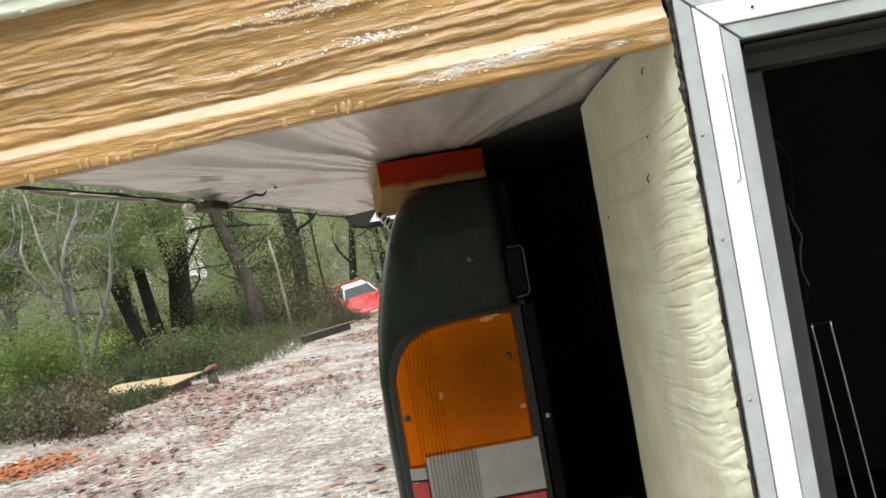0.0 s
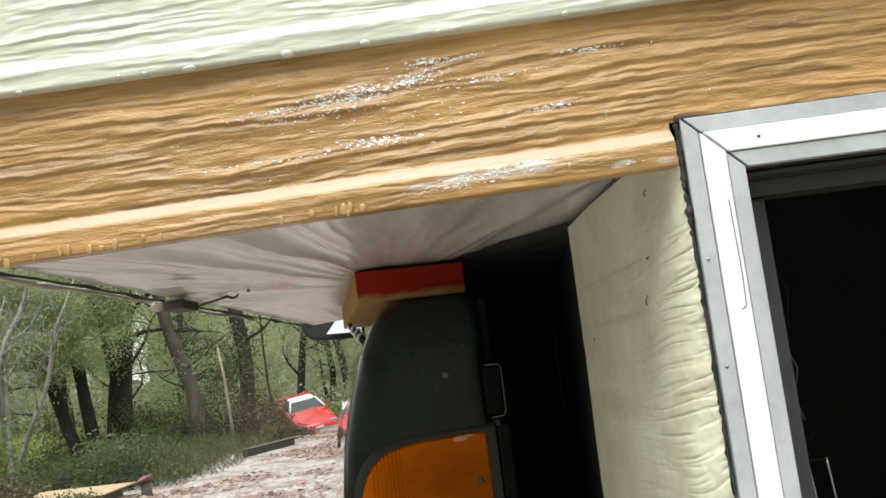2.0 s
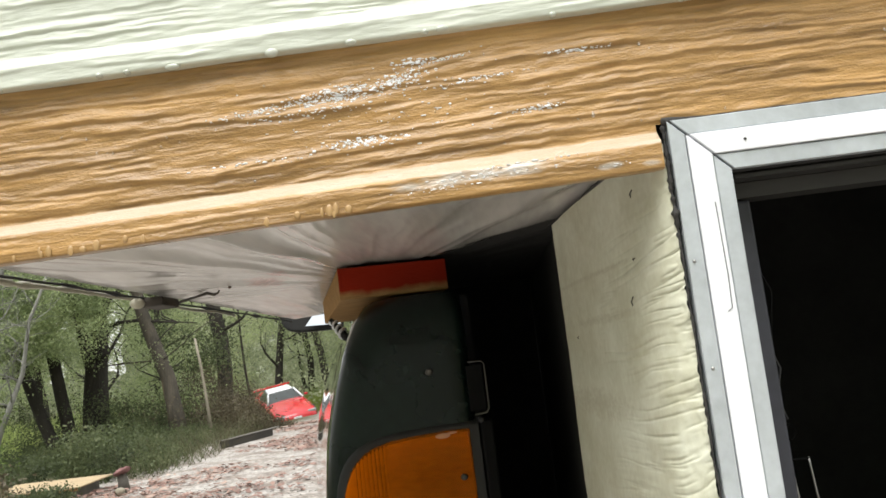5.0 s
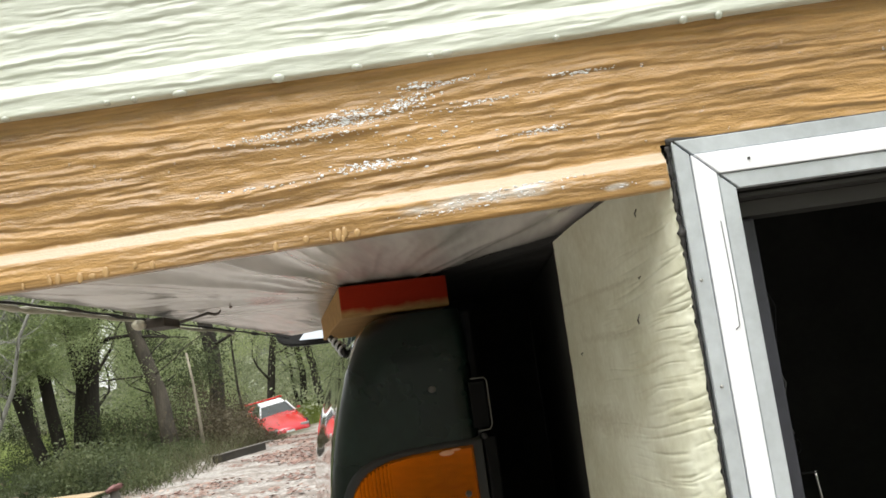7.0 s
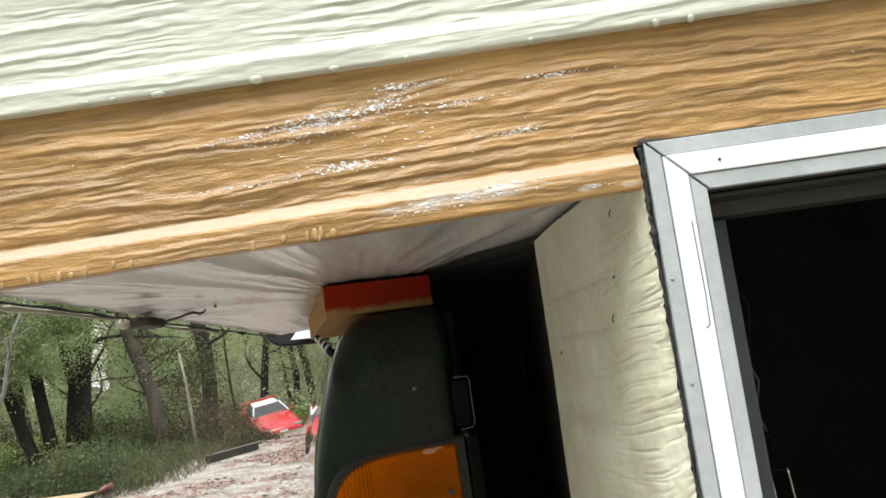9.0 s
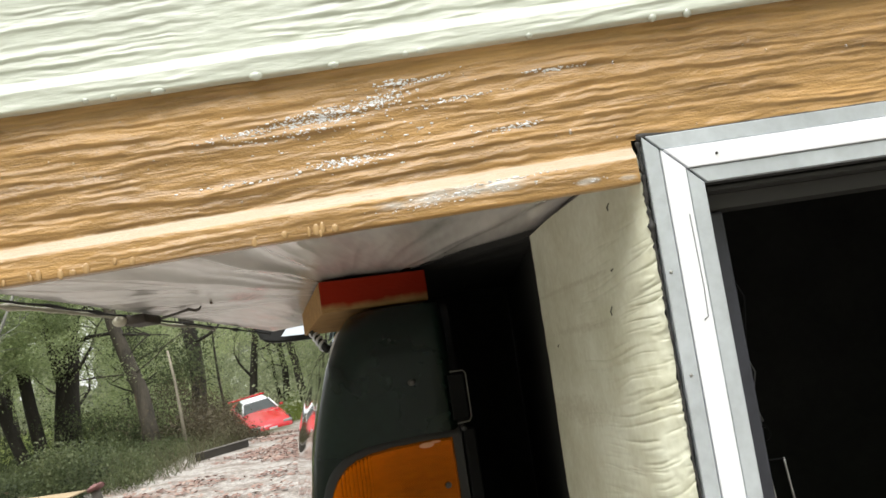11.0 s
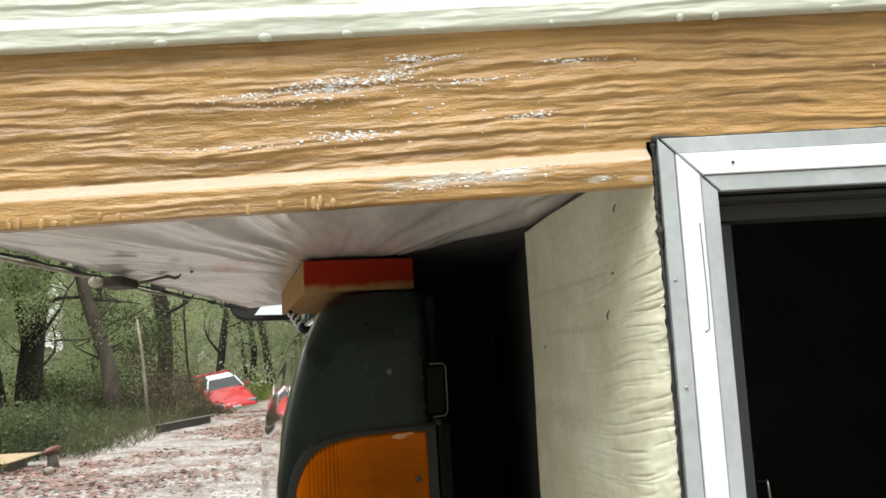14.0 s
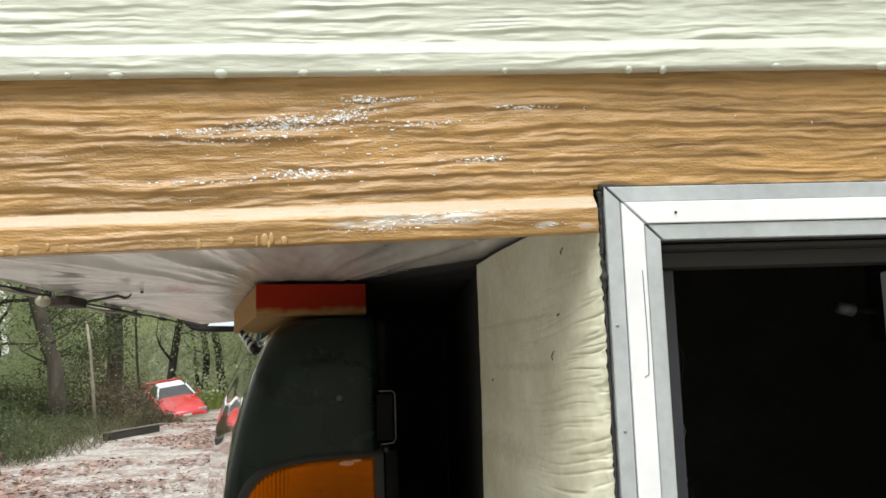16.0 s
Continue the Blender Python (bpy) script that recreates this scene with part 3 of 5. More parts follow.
# side skin of the lower box, bulging out beside the door
def skin(u, v):
    z = 0.70 + (UNDER - 0.003 - 0.70) * v
    low = clamp((1.30 - z) / 0.16)
    e = 0.12 + 0.13 * low + 0.05 * nz(z * 22, 3, 3) + 0.05 * nz(z * 55, 6, 3)      # width of the roll beside the frame
    roll = 0.0095 + 0.0085 * low
    x = y = 0.0
    for d in (-0.08, -0.05, -0.025, 0.0, 0.025, 0.05, 0.08):       # rounds the bend
        q = clamp(u + d * min(1.0, u * 8, (1 - u) * 8))
        k, far = min(1.0, q / e), max(0.0, (q - e) / (1 - e))
        y += (0.002 + 0.015 * k ** 1.6 + 0.330 * far ** 1.05) / 7
        x += (-0.0065 - roll * k - (0.0530 - roll) * far - 0.004 * math.sin(q * math.pi)) / 7
    k = min(1.0, u / e)
    near = max(0.0, 1 - u / (0.50 + 0.30 * low))
    down = clamp((1.325 - z) / 0.05)
    zz = z + 0.028 * u + 0.004 * nz(u * 4, z * 12, 9) + 0.0005 * nz(u * 16, z * 50, 4)
    fold = -max(0.0, 1 - abs(nz(u * 1.4, zz * 85, 2)) * 8) * clamp(nz(u * 5, zz * 45, 17) * 3 + 0.55)
    fold -= 0.7 * max(0.0, 1 - abs(nz(u * 2.4, zz * 160, 12)) * 6) * clamp(nz(u * 7, zz * 70, 27) * 3 + 0.35)
    wr = (fold * 0.0012 + 0.0009 * nz(u * 1.5, zz * 55, 2) + 0.0006 * nz(u * 5, zz * 150, 8)) * near ** 0.8 * down
    wr += 0.0007 * nz(u * 30, z * 110, 1) * (1 - k)
    soft = 0.003 * nz(u * 2.5, z * 7, 5) + 0.00035 * nz(u * 14, z * 60, 15)
    ragged = max(0.0, 1 - u / 0.05) * 0.0016 * nz(z * 190, 2, 2)
    return (x - wr - soft * min(1, u * 4) + ragged, y - wr * 0.8, z)


part("box_side_skin", surf(100, 620, lambda u, v: skin(u, 0.5 * v / 0.12 if v < 0.12 else 0.5 + 0.5 * (v - 0.12) / 0.88)), M_SKIN, camper, "wrinkled cream aluminium skin on the lower box")
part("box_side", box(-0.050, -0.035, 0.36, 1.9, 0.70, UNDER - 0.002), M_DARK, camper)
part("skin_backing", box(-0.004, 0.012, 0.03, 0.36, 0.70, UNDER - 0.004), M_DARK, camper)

# door frame: outer flange, white insert, inner flange, jamb


def mitred(name, a0, a1, y0, y1, material, label=""):
    """An upright and a head strip of the frame, mitred at the corner; a0, a1: distances from the outer edge."""
    l, t = DOOR_L, DOOR_T
    for n, pts in (("upright", ((l + a0, 0.70), (l + a1, 0.70), (l + a1, t - a1), (l + a0, t - a0))),
                   ("head", ((l + a0 + 0.0022, t - a0), (l + a1 + 0.0022, t - a1), (0.56, t - a1), (0.56, t - a0)))):
        vs = [(x, y0, z) for x, z in pts] + [(x, y1, z) for x, z in pts]
        fs = [(0, 1, 2, 3), (7, 6, 5, 4), (0, 4, 5, 1), (1, 5, 6, 2), (2, 6, 7, 3), (3, 7, 4, 0)]
        bm = bmesh.new()
        bm.from_mesh(me_from(vs, fs))
        bmesh.ops.recalc_face_normals(bm, faces=bm.faces)
        bmesh.ops.bevel(bm, geom=bm.edges[:], offset=0.0005, segments=1, affect="EDGES")
        part(name + "_" + n, bm, material, door_frame, label)


door_frame = part("door_frame", box(0.036, 0.040, 0.012, 0.052, 0.70, 1.316), M_JAMB, camper, "aluminium door frame with a white vinyl insert")
part("frame_backing", box(DOOR_L + 0.002, 0.035, 0.003, 0.012, 0.70, DOOR_T - 0.002), M_BLACK, door_frame)
part("head_backing", box(0.0355, 0.56, 0.003, 0.012, DOOR_T - 0.039, DOOR_T - 0.002), M_BLACK, door_frame)
mitred("outer_flange", 0.0, 0.0107, -0.003, 0.013, M_ALU)
mitred("white_insert", 0.0114, 0.0268, -0.0045, 0.008, M_WHITE, "white vinyl insert strip")
mitred("inner_flange", 0.0275, 0.0385, -0.003, 0.013, M_ALU)
part("head_jamb", box(0.041, 0.56, 0.012, 0.050, 1.3165, 1.3195), M_REVEAL, door_frame)
part("head_stop", box(0.041, 0.56, 0.030, 0.055, 1.305, 1.316), M_REVEAL, door_frame)
part("side_stop", box(0.041, 0.056, 0.035, 0.060, 0.70, 1.304, 0.002), M_SLATE, door_frame)
# plain dark sheets end the doorway view; the room's dimness is their colour
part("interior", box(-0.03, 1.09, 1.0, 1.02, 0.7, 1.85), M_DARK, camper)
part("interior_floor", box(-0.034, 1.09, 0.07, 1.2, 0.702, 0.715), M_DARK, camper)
part("far_door_jamb", box(0.561, 0.601, -0.003, 0.05, 0.70, DOOR_T, 0.002), M_ALU, camper)
part("door_edge", box(0.229, 0.239, 0.030, 0.060, 0.70, 1.300, 0.002), M_ALU, camper, "bright aluminium edge of the door")
# black sealant bead beside the frame
def bead_pts():
    return [(DOOR_L - 0.0025 + 0.0010 * nz(z * 40, 1, 1), 0.001 + 0.001 * nz(z * 30, 3, 3), z) for z in np.linspace(0.7, 1.3575, 260)]
part("sealant_bead", tube_me(bead_pts(), [0.0006 + 0.0014 * abs(nz(i * 0.9, 5, 5)) + (0.0046 if i > 228 else 0) * abs(nz(i * 0.7, 8, 1)) for i in range(260)], 8), M_BLACK, camper, "cracked black sealant")

part("head_sealant", tube_me([(x, 0.0, DOOR_T + 0.0006 + 0.0005 * nz(x * 60, 2, 2)) for x in np.linspace(DOOR_L - 0.003, 0.55, 160)],
                             [0.0007 + 0.0008 * abs(nz(i * 0.3, 4, 4)) + 0.002 * max(0, 8 - i) / 8 for i in range(160)], 6), M_BLACK, camper)
# camper details -------------------------------------------------
def blob(c, rx, ry, rz, nu=8, nv=6):
    vs, fs = [], []
    for j in range(nv + 1):
        th = math.pi * j / nv
        for i in range(nu):
            a = 2 * math.pi * i / nu
            vs.append((c[0] + rx * math.sin(th) * math.cos(a), c[1] + ry * math.sin(th) * math.sin(a), c[2] + rz * math.cos(th)))
    for j in range(nv):
        for i in range(nu):
            k = (i + 1) % nu
            fs.append((j * nu + i, (j + 1) * nu + i, (j + 1) * nu + k, j * nu + k))
    return vs, fs


rng = random.Random(4)
# drops that hang from the two lips
for k in range(26):
    x = -0.545 + 0.34 * rng.random()
    w = rng.uniform(0.0011, 0.0026)
    part("water_drop", me_from(*blob((x, -0.0050, Z_LIP + 0.017 * x + rng.uniform(0.0005, 0.005)), w, 0.0008, rng.uniform(0.0022, 0.0044), 12, 8), True), M_DRIPB, camper)
for x in (-0.47, -0.395, -0.375, -0.342, -0.27, -0.213, -0.16, -0.148, -0.07, 0.02, 0.045, 0.13, 0.21):
    w = rng.uniform(0.0026, 0.0058)
    part("water_drop", me_from(*blob((x, -0.0030, Z_CREAM + rng.uniform(-0.0004, 0.0012)), w, 0.0030, rng.uniform(0.0018, 0.0034), 14, 10), True), M_DRIPC, camper)


def on_brown(x, z):
    """The brown face's surface at a place."""
    zz = z - 0.017 * min(0.0, x) * (Z_CREAM + 0.004 - z) / (Z_CREAM + 0.004 - Z_LIP)
    return 0.0048 - 0.0026 * emboss(x, zz, 2.0)


# flat white flecks: the wet face's sky glints, put into colour
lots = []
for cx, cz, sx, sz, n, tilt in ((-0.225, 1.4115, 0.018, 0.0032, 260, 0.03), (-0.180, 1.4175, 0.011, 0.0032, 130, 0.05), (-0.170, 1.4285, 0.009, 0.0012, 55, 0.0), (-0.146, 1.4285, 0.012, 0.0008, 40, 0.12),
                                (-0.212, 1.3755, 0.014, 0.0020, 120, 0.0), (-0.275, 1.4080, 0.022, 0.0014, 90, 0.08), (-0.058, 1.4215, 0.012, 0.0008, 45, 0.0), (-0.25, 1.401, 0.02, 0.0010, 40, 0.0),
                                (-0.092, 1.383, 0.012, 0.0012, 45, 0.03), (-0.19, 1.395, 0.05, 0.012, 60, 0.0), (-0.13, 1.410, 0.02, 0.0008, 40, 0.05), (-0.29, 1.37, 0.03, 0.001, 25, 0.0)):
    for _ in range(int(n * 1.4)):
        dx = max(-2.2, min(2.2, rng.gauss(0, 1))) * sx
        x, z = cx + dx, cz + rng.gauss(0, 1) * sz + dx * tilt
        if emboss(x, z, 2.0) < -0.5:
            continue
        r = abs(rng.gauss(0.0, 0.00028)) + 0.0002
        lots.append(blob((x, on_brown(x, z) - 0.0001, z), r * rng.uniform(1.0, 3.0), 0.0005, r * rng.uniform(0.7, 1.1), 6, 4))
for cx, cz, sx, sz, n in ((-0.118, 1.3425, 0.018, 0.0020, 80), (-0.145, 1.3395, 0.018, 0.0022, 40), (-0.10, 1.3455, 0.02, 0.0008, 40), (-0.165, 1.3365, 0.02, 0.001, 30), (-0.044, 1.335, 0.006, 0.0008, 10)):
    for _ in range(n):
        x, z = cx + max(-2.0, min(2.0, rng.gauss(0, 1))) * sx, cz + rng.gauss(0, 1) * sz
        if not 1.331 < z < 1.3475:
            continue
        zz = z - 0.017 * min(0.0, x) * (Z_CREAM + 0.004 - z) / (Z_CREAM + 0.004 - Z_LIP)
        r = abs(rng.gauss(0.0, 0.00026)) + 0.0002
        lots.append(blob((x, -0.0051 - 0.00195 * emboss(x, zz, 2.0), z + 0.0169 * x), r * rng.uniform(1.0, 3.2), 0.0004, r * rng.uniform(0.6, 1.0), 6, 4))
tagged(part("water_glints", joined(lots, True), M_GLINT, camper, "white flecks painted as glints on the wet siding"), kind="stuff")
lots = []
for _ in range(110):
    x, z = rng.uniform(-0.54, 0.3), rng.uniform(1.357, 1.438)
    if x > DOOR_L - 0.01 and z < DOOR_T + 0.005:
        continue
    r = abs(rng.gauss(0.0002, 0.0003)) + 0.0003
    lots.append(blob((x, on_brown(x, z), z), r, 0.0009, r * rng.uniform(1, 1.7), 6, 4))
tagged(part("water_spatter", joined(lots, True), M_WATER, camper, "small scattered water drops"), kind="stuff")

# black tube drawn for the slack shaded gap, and loose trim, along the wing's outer edge
gap = [(WALL_L - 0.003 + 0.005 * nz(y * 14, 1, 1), y, UNDER - 0.003 + sag(WALL_L) - 0.004 * abs(nz(y * 6, 4, 4))) for y in np.linspace(0.01, 1.24, 70)]
part("edge_gap", tube_me(gap, [0.0013 + 0.0040 * max(0.0, nz(i * 0.33, 2, 2)) for i in range(70)], 8), M_BLACK, camper, "black strip in place of the shaded gap along the wing's edge")
trim = [(WALL_L - 0.012 + 0.007 * nz(y * 7, 7, 1) + 0.003 * nz(y * 25, 3, 1), y, UNDER - 0.004 + sag(WALL_L) - 0.006 * abs(nz(y * 4, 4, 9))) for y in np.linspace(0.10, 0.85, 50)]
part("edge_trim", tube_me(trim, [0.0020 + 0.0032 * abs(nz(i * 0.4, 6, 2)) for i in range(50)], 8), M_ANTIQUE, camper, "loose pale edge trim")
lamp = part("marker_lamp", me_from(*blob((-0.553, 0.425, 1.326), 0.0085, 0.010, 0.0065, 12, 8), True), M_ANTIQUE, camper, "pale round marker lamp cap")
part("lamp_base", box(-0.560, -0.528, 0.44, 0.50, 1.322, 1.334, 0.004), M_LAMPBASE, lamp)
hook = [(-0.592, 0.575, 1.334), (-0.552, 0.555, 1.334), (-0.522, 0.535, 1.336), (-0.497, 0.517, 1.338), (-0.487, 0.512, 1.3345), (-0.481, 0.509, 1.3355), (-0.478, 0.508, 1.339)]
part("bent_wire", tube_me(hook, [0.0018, 0.0022, 0.0016, 0.002, 0.002, 0.0016, 0.001], 6), M_LAMPBASE, camper, "rusty bent wire under the wing")
part("nail_head", me_from(*blob((-0.464, 0.506, 1.3405), 0.0022, 0.003, 0.0015), True), M_RUST, camper)
# corner screw
screw = part("corner_screw", tube_me([(WALL_L - 0.013, -0.004, 1.352), (WALL_L - 0.013, -0.012, 1.352)], [0.005, 0.0045], 10), M_RUST, camper, "rusty corner screw")
part("screw_slot", box(WALL_L - 0.017, WALL_L - 0.009, -0.0125, -0.0118, 1.3512, 1.3528), M_BLACK, screw)
part("frame_screw", tube_me([(0.047, -0.0044, 1.3405), (0.047, -0.0054, 1.3405)], [0.0011, 0.0009], 8), M_BLACK, door_frame)
for z, x in ((1.262, 0.001), (1.19, 0.002), (1.08, 0.0015)):
    part("rivet", me_from(*blob((x, -0.003, z), 0.0013, 0.0012, 0.0013), True), M_STEEL, door_frame)
# a scratch on the insert
part("insert_tab", tube_me([(0.0205, -0.0046, 1.30), (0.0212, -0.0047, 1.25), (0.0205, -0.0047, 1.228), (0.0175, -0.0047, 1.226)], 0.0003, 6), M_JAMB, door_frame)
# dark scars on the side skin and the seam under the wing
for u, z, l in ((0.22, 1.322, 0.006), (0.31, 1.243, 0.008), (0.85, 1.222, 0.003), (0.27, 1.274, 0.0015)):
    x, y, z = skin(u, (z - 0.70) / (UNDER - 0.703))
    x += 0.0042
    part("skin_nick", tube_me([(x - 0.004, y - 0.003, z + l / 2), (x - 0.0055, y - 0.001, z), (x - 0.004, y + 0.003, z - l / 2)], [0.0003, 0.0005, 0.0003], 6), M_BLACK, camper)
seam = [(-0.010 - 0.053 * u - 0.006 * math.sin(min(1, u * 1.5) * math.pi), 0.004 + 0.345 * u ** 1.25, UNDER - 0.0025 + 0.001 * nz(u * 20, 3, 3)) for u in np.linspace(0.02, 1, 40)]
part("seam_bead", tube_me(seam, [0.0003 + 0.0010 * max(0.0, nz(i * 0.5, 3, 8)) for i in range(40)], 6), M_BLACK, camper, "cracked dark seam")

# hardware hanging inside the doorway
strut = thing("door_strut", "dark folded door strut with bright steel edges, hanging by the jamb", "door strut")
part("chain_hook", tube_me([(0.078, 0.12, 1.205), (0.080, 0.118, 1.19), (0.085, 0.12, 1.178), (0.081, 0.12, 1.165), (0.080, 0.12, 1.150), (0.084, 0.12, 1.138)], 0.0010, 8), M_JAMB, strut)
part("hook_ring", tube_me([(0.084 + 0.004 * math.cos(a), 0.12, 1.128 + 0.006 * math.sin(a)) for a in np.linspace(0, 6.2, 14)], 0.0007, 6), M_NEARBLACK, strut)
for x in (0.0785, 0.093):
    part("steel_rod", tube_me([(x + 0.001, 0.117, 1.108), (x + 0.0015, 0.117, 1.10), (x + 0.025, 0.117, 0.78)], 0.0009, 6), M_STEEL, strut)
part("cross_pin", tube_me([(0.077, 0.117, 1.107), (0.096, 0.117, 1.107)], 0.0010, 6), M_NEARBLACK, strut)
part("hanging_eye", tube_me([(0.0815, 0.12, 1.2), (0.0815, 0.10, 1.24), (0.06, 0.062, 1.26)], 0.0007, 6), M_PIT, strut)
latch = thing("door_latch", "small dull steel latch knob inside the dark doorway", "latch")
part("knob", tube_me([(0.222, 0.115, 1.276), (0.236, 0.118, 1.274)], [0.005, 0.006], 12), M_JAMB, latch)
part("stem", tube_me([(0.237, 0.118, 1.274), (0.262, 0.12, 1.272)], 0.003, 8), M_NEARBLACK, latch)
part("plate", box(0.262, 0.268, 0.100, 0.140, 1.245, 1.318, 0.001), M_NEARBLACK, latch)

# ---------------------------------------------------------------- pickup truck
TRUCK = pose(-0.166, 0.454, -0.004, 0, 0, 10)      # rear inner corner of the bed side; the truck points 10 degrees to the left
truck = thing("pickup_truck", "dark green pickup truck with an open bed under the camper", "pickup truck", TRUCK)
OUT = [(0.45, 0.165), (0.6, 0.178), (0.8, 0.186), (1.0, 0.190), (1.08, 0.188), (1.14, 0.180), (1.19, 0.168), (1.24, 0.152), (1.28, 0.133), (1.298, 0.118), (1.304, 0.104)]


def outer(z):
    return float(np.interp(z, [a for a, _ in OUT], [b for _, b in OUT]))


def rear_y(x, z, r=0.045):
    """The rear face of the bed side, rounding into the flank."""
    o = outer(z)
    back = 0.012 * ((z - 0.9) / 0.4) ** 2
    k = min(r * 0.999, max(0.0, -x - (o - r)))
    return back + r - math.sqrt(r * r - k * k)


def bed_side():
    zs = list(np.linspace(0.45, 1.26, 40)) + [1.27, 1.278, 1.285, 1.291, 1.296, 1.300, 1.3028, 1.304]
    rows = []
    r = 0.045
    for z in zs:
        o = outer(z)
        inset = max(0.0, z - 1.25) / 0.054
        back = 0.012 * ((z - 0.9) / 0.4) ** 2 + 0.03 * inset ** 2.5
        dent = lambda x: 0.0005 * nz(x * 9, z * 5, 3)
        ring = [(0.0, 0.08), (0.0, 0.05)] + [(-0.016 + 0.016 * math.cos(a), back + 0.016 - 0.016 * math.sin(a)) for a in np.linspace(0, math.pi / 2, 6)]
        ring += [(-0.016 - (o - r - 0.016) * k / 8, back + dent(-(o - r) * k / 8) * (k < 8)) for k in range(1, 9)]
        ring += [(-(o - r) - r * math.sin(a), back + r - r * math.cos(a)) for a in np.linspace(0.12, math.pi / 2, 10)]
        flare = math.exp(-((z - 0.85) / 0.42) ** 2)
        ring += [(-o - (0.010 * math.sin(min(1, y / 1.95) * math.pi) + 0.034 * math.exp(-((y - 1.0) / 0.45) ** 2)) * flare, y) for y in np.linspace(0.08, 1.95, 30)]
        rows.append([(x, y, z) for x, y in ring])
    n = len(rows[0])
    vs = [p for q in rows for p in q]
    fs = [(j * n + i, (j + 1) * n + i, (j + 1) * n + i + 1, j * n + i + 1) for j in range(len(rows) - 1) for i in range(n - 1)]
    last = (len(rows) - 1) * n
    fs.append(tuple(last + i for i in range(n)))
    me = me_from(vs, fs, True)
    me.materials.append(M_TRUCK)
    me.materials.append(M_FLANK)                       # past the corner, a glossier and lighter copy strengthens the reflections
    for p in me.polygons:
        if len(p.vertices) == 4 and min(p.vertices) % n >= n - 33:
            p.material_index = 1
    return me


part("bed_side", bed_side(), None, truck, "dark green bed side, dull at the rear and glossier along the flank")
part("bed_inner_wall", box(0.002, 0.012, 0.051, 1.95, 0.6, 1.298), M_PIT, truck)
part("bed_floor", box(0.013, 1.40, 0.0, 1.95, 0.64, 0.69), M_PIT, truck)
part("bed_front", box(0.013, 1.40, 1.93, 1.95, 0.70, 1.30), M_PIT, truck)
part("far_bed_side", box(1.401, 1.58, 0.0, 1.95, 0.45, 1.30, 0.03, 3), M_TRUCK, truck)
# added black sheet across the gap, in place of its shade
part("gap_sheet", box(0.013, 0.226, 0.62, 0.64, 0.70, 1.356), M_PIT, truck)
part("inner_edge_trim", box(0.001, 0.016, -0.004, 0.03, 0.55, 1.145, 0.004, 3), M_NEARBLACK, truck)
# tailgate striker: a thin bright bracket on the inner edge
b_ = [(-0.006, -0.003, 1.214), (0.010, -0.004, 1.214), (0.0135, -0.004, 1.210), (0.0135, -0.004, 1.158), (0.010, -0.004, 1.153), (-0.004, -0.003, 1.152)]
part("tailgate_striker", tube_me(b_, 0.0009, 8), M_DULL, truck, "worn steel tailgate striker")
part("striker_plate", box(-0.008, 0.011, -0.0015, 0.004, 1.156, 1.210, 0.001), M_NEARBLACK, truck)
part("bolt", tube_me([(0.002, -0.003, 1.146), (0.002, -0.008, 1.146)], [0.004, 0.0035], 8), M_RUBBER, truck)
part("stop_stud", me_from(*blob((-0.052, 0.003, 1.208), 0.005, 0.004, 0.004, 10, 6), True), M_DULL, truck)
part("trim_clip", tube_me([(0.009, -0.005, 1.005), (0.009, -0.009, 1.005)], [0.004, 0.003], 8), M_STEEL, truck)

# tail light, wrapping round the corner
TOP = ([-0.1685, -0.1650, -0.1606, -0.1555, -0.1490, -0.1397, -0.128, -0.112, -0.089, -0.040, -0.0125], [1.062, 1.084, 1.0975, 1.1085, 1.1175, 1.1255, 1.1315, 1.136, 1.139, 1.1412, 1.1405])


def lens_top(x):
    return float(np.interp(x, *TOP))


def lens_piece(x0, x1, low, high, ribs, proud=0.007, nu=120, nv=24):
    def f(u, v):
        du, dv = min(u, 1 - u) * nu, min(v, 1 - v) * nv
        x = x0 + (x1 - x0) * u
        lo, hi = low(x), high(x)
        z = lo + (hi - lo) * v
        y = rear_y(x, z) - proud
        if du < 1 or dv < 1:
            y += 0.012
        elif du < 2 or dv < 2:
            y += 0.0012
        if ribs and ribs[0] < x < ribs[1]:
            y -= ribs[2] * (4 * abs(((x - ribs[0]) / 0.0047) % 1 - 0.5) - 1)
        return (x, y, z)
    return surf(nu, nv, f)


tail = part("tail_light", lens_piece(-0.1775, 0.002, lambda x: 0.79, lambda x: lens_top(min(-0.0125, max(-0.1685, x * 0.955))) + 0.0105, None, 0.0045, 120, 90), M_RUBBER, truck,
            "tail light with amber, clear and red lenses in a black gasket")
part("amber_lens", lens_piece(-0.1685, -0.0120, lambda x: 0.9665 if x < -0.147 else 0.9775, lens_top, (-0.156, -0.112, 0.0004), 0.007, 200, 90), M_AMBER, tail, "scratched amber indicator lens")
part("reflector", lens_piece(-0.1665, -0.0140, lambda x: 0.9685 if x < -0.147 else 0.9795, lambda x: lens_top(x) - 0.002, (-0.152, -0.112, 0.0010), 0.0052, 200, 50), M_REFLECTOR, tail, "silver reflector with the shade of its bulb opening painted in")
part("clear_lens", lens_piece(-0.147, -0.0065, lambda x: 0.917, lambda x: 0.9825, (-0.143, -0.085, 0.0016), 0.0072, 260, 60), M_CLEAR, tail, "ribbed clear reversing lens")
part("clear_strip", lens_piece(-0.1685, -0.1475, lambda x: 0.9535, lambda x: 0.970, None, 0.007, 40, 24), M_CLEAR, tail)
part("red_lens", lens_piece(-0.147, -0.0065, lambda x: 0.80, lambda x: 0.9175, None, 0.007, 120, 90), M_RED, tail, "red brake lens")
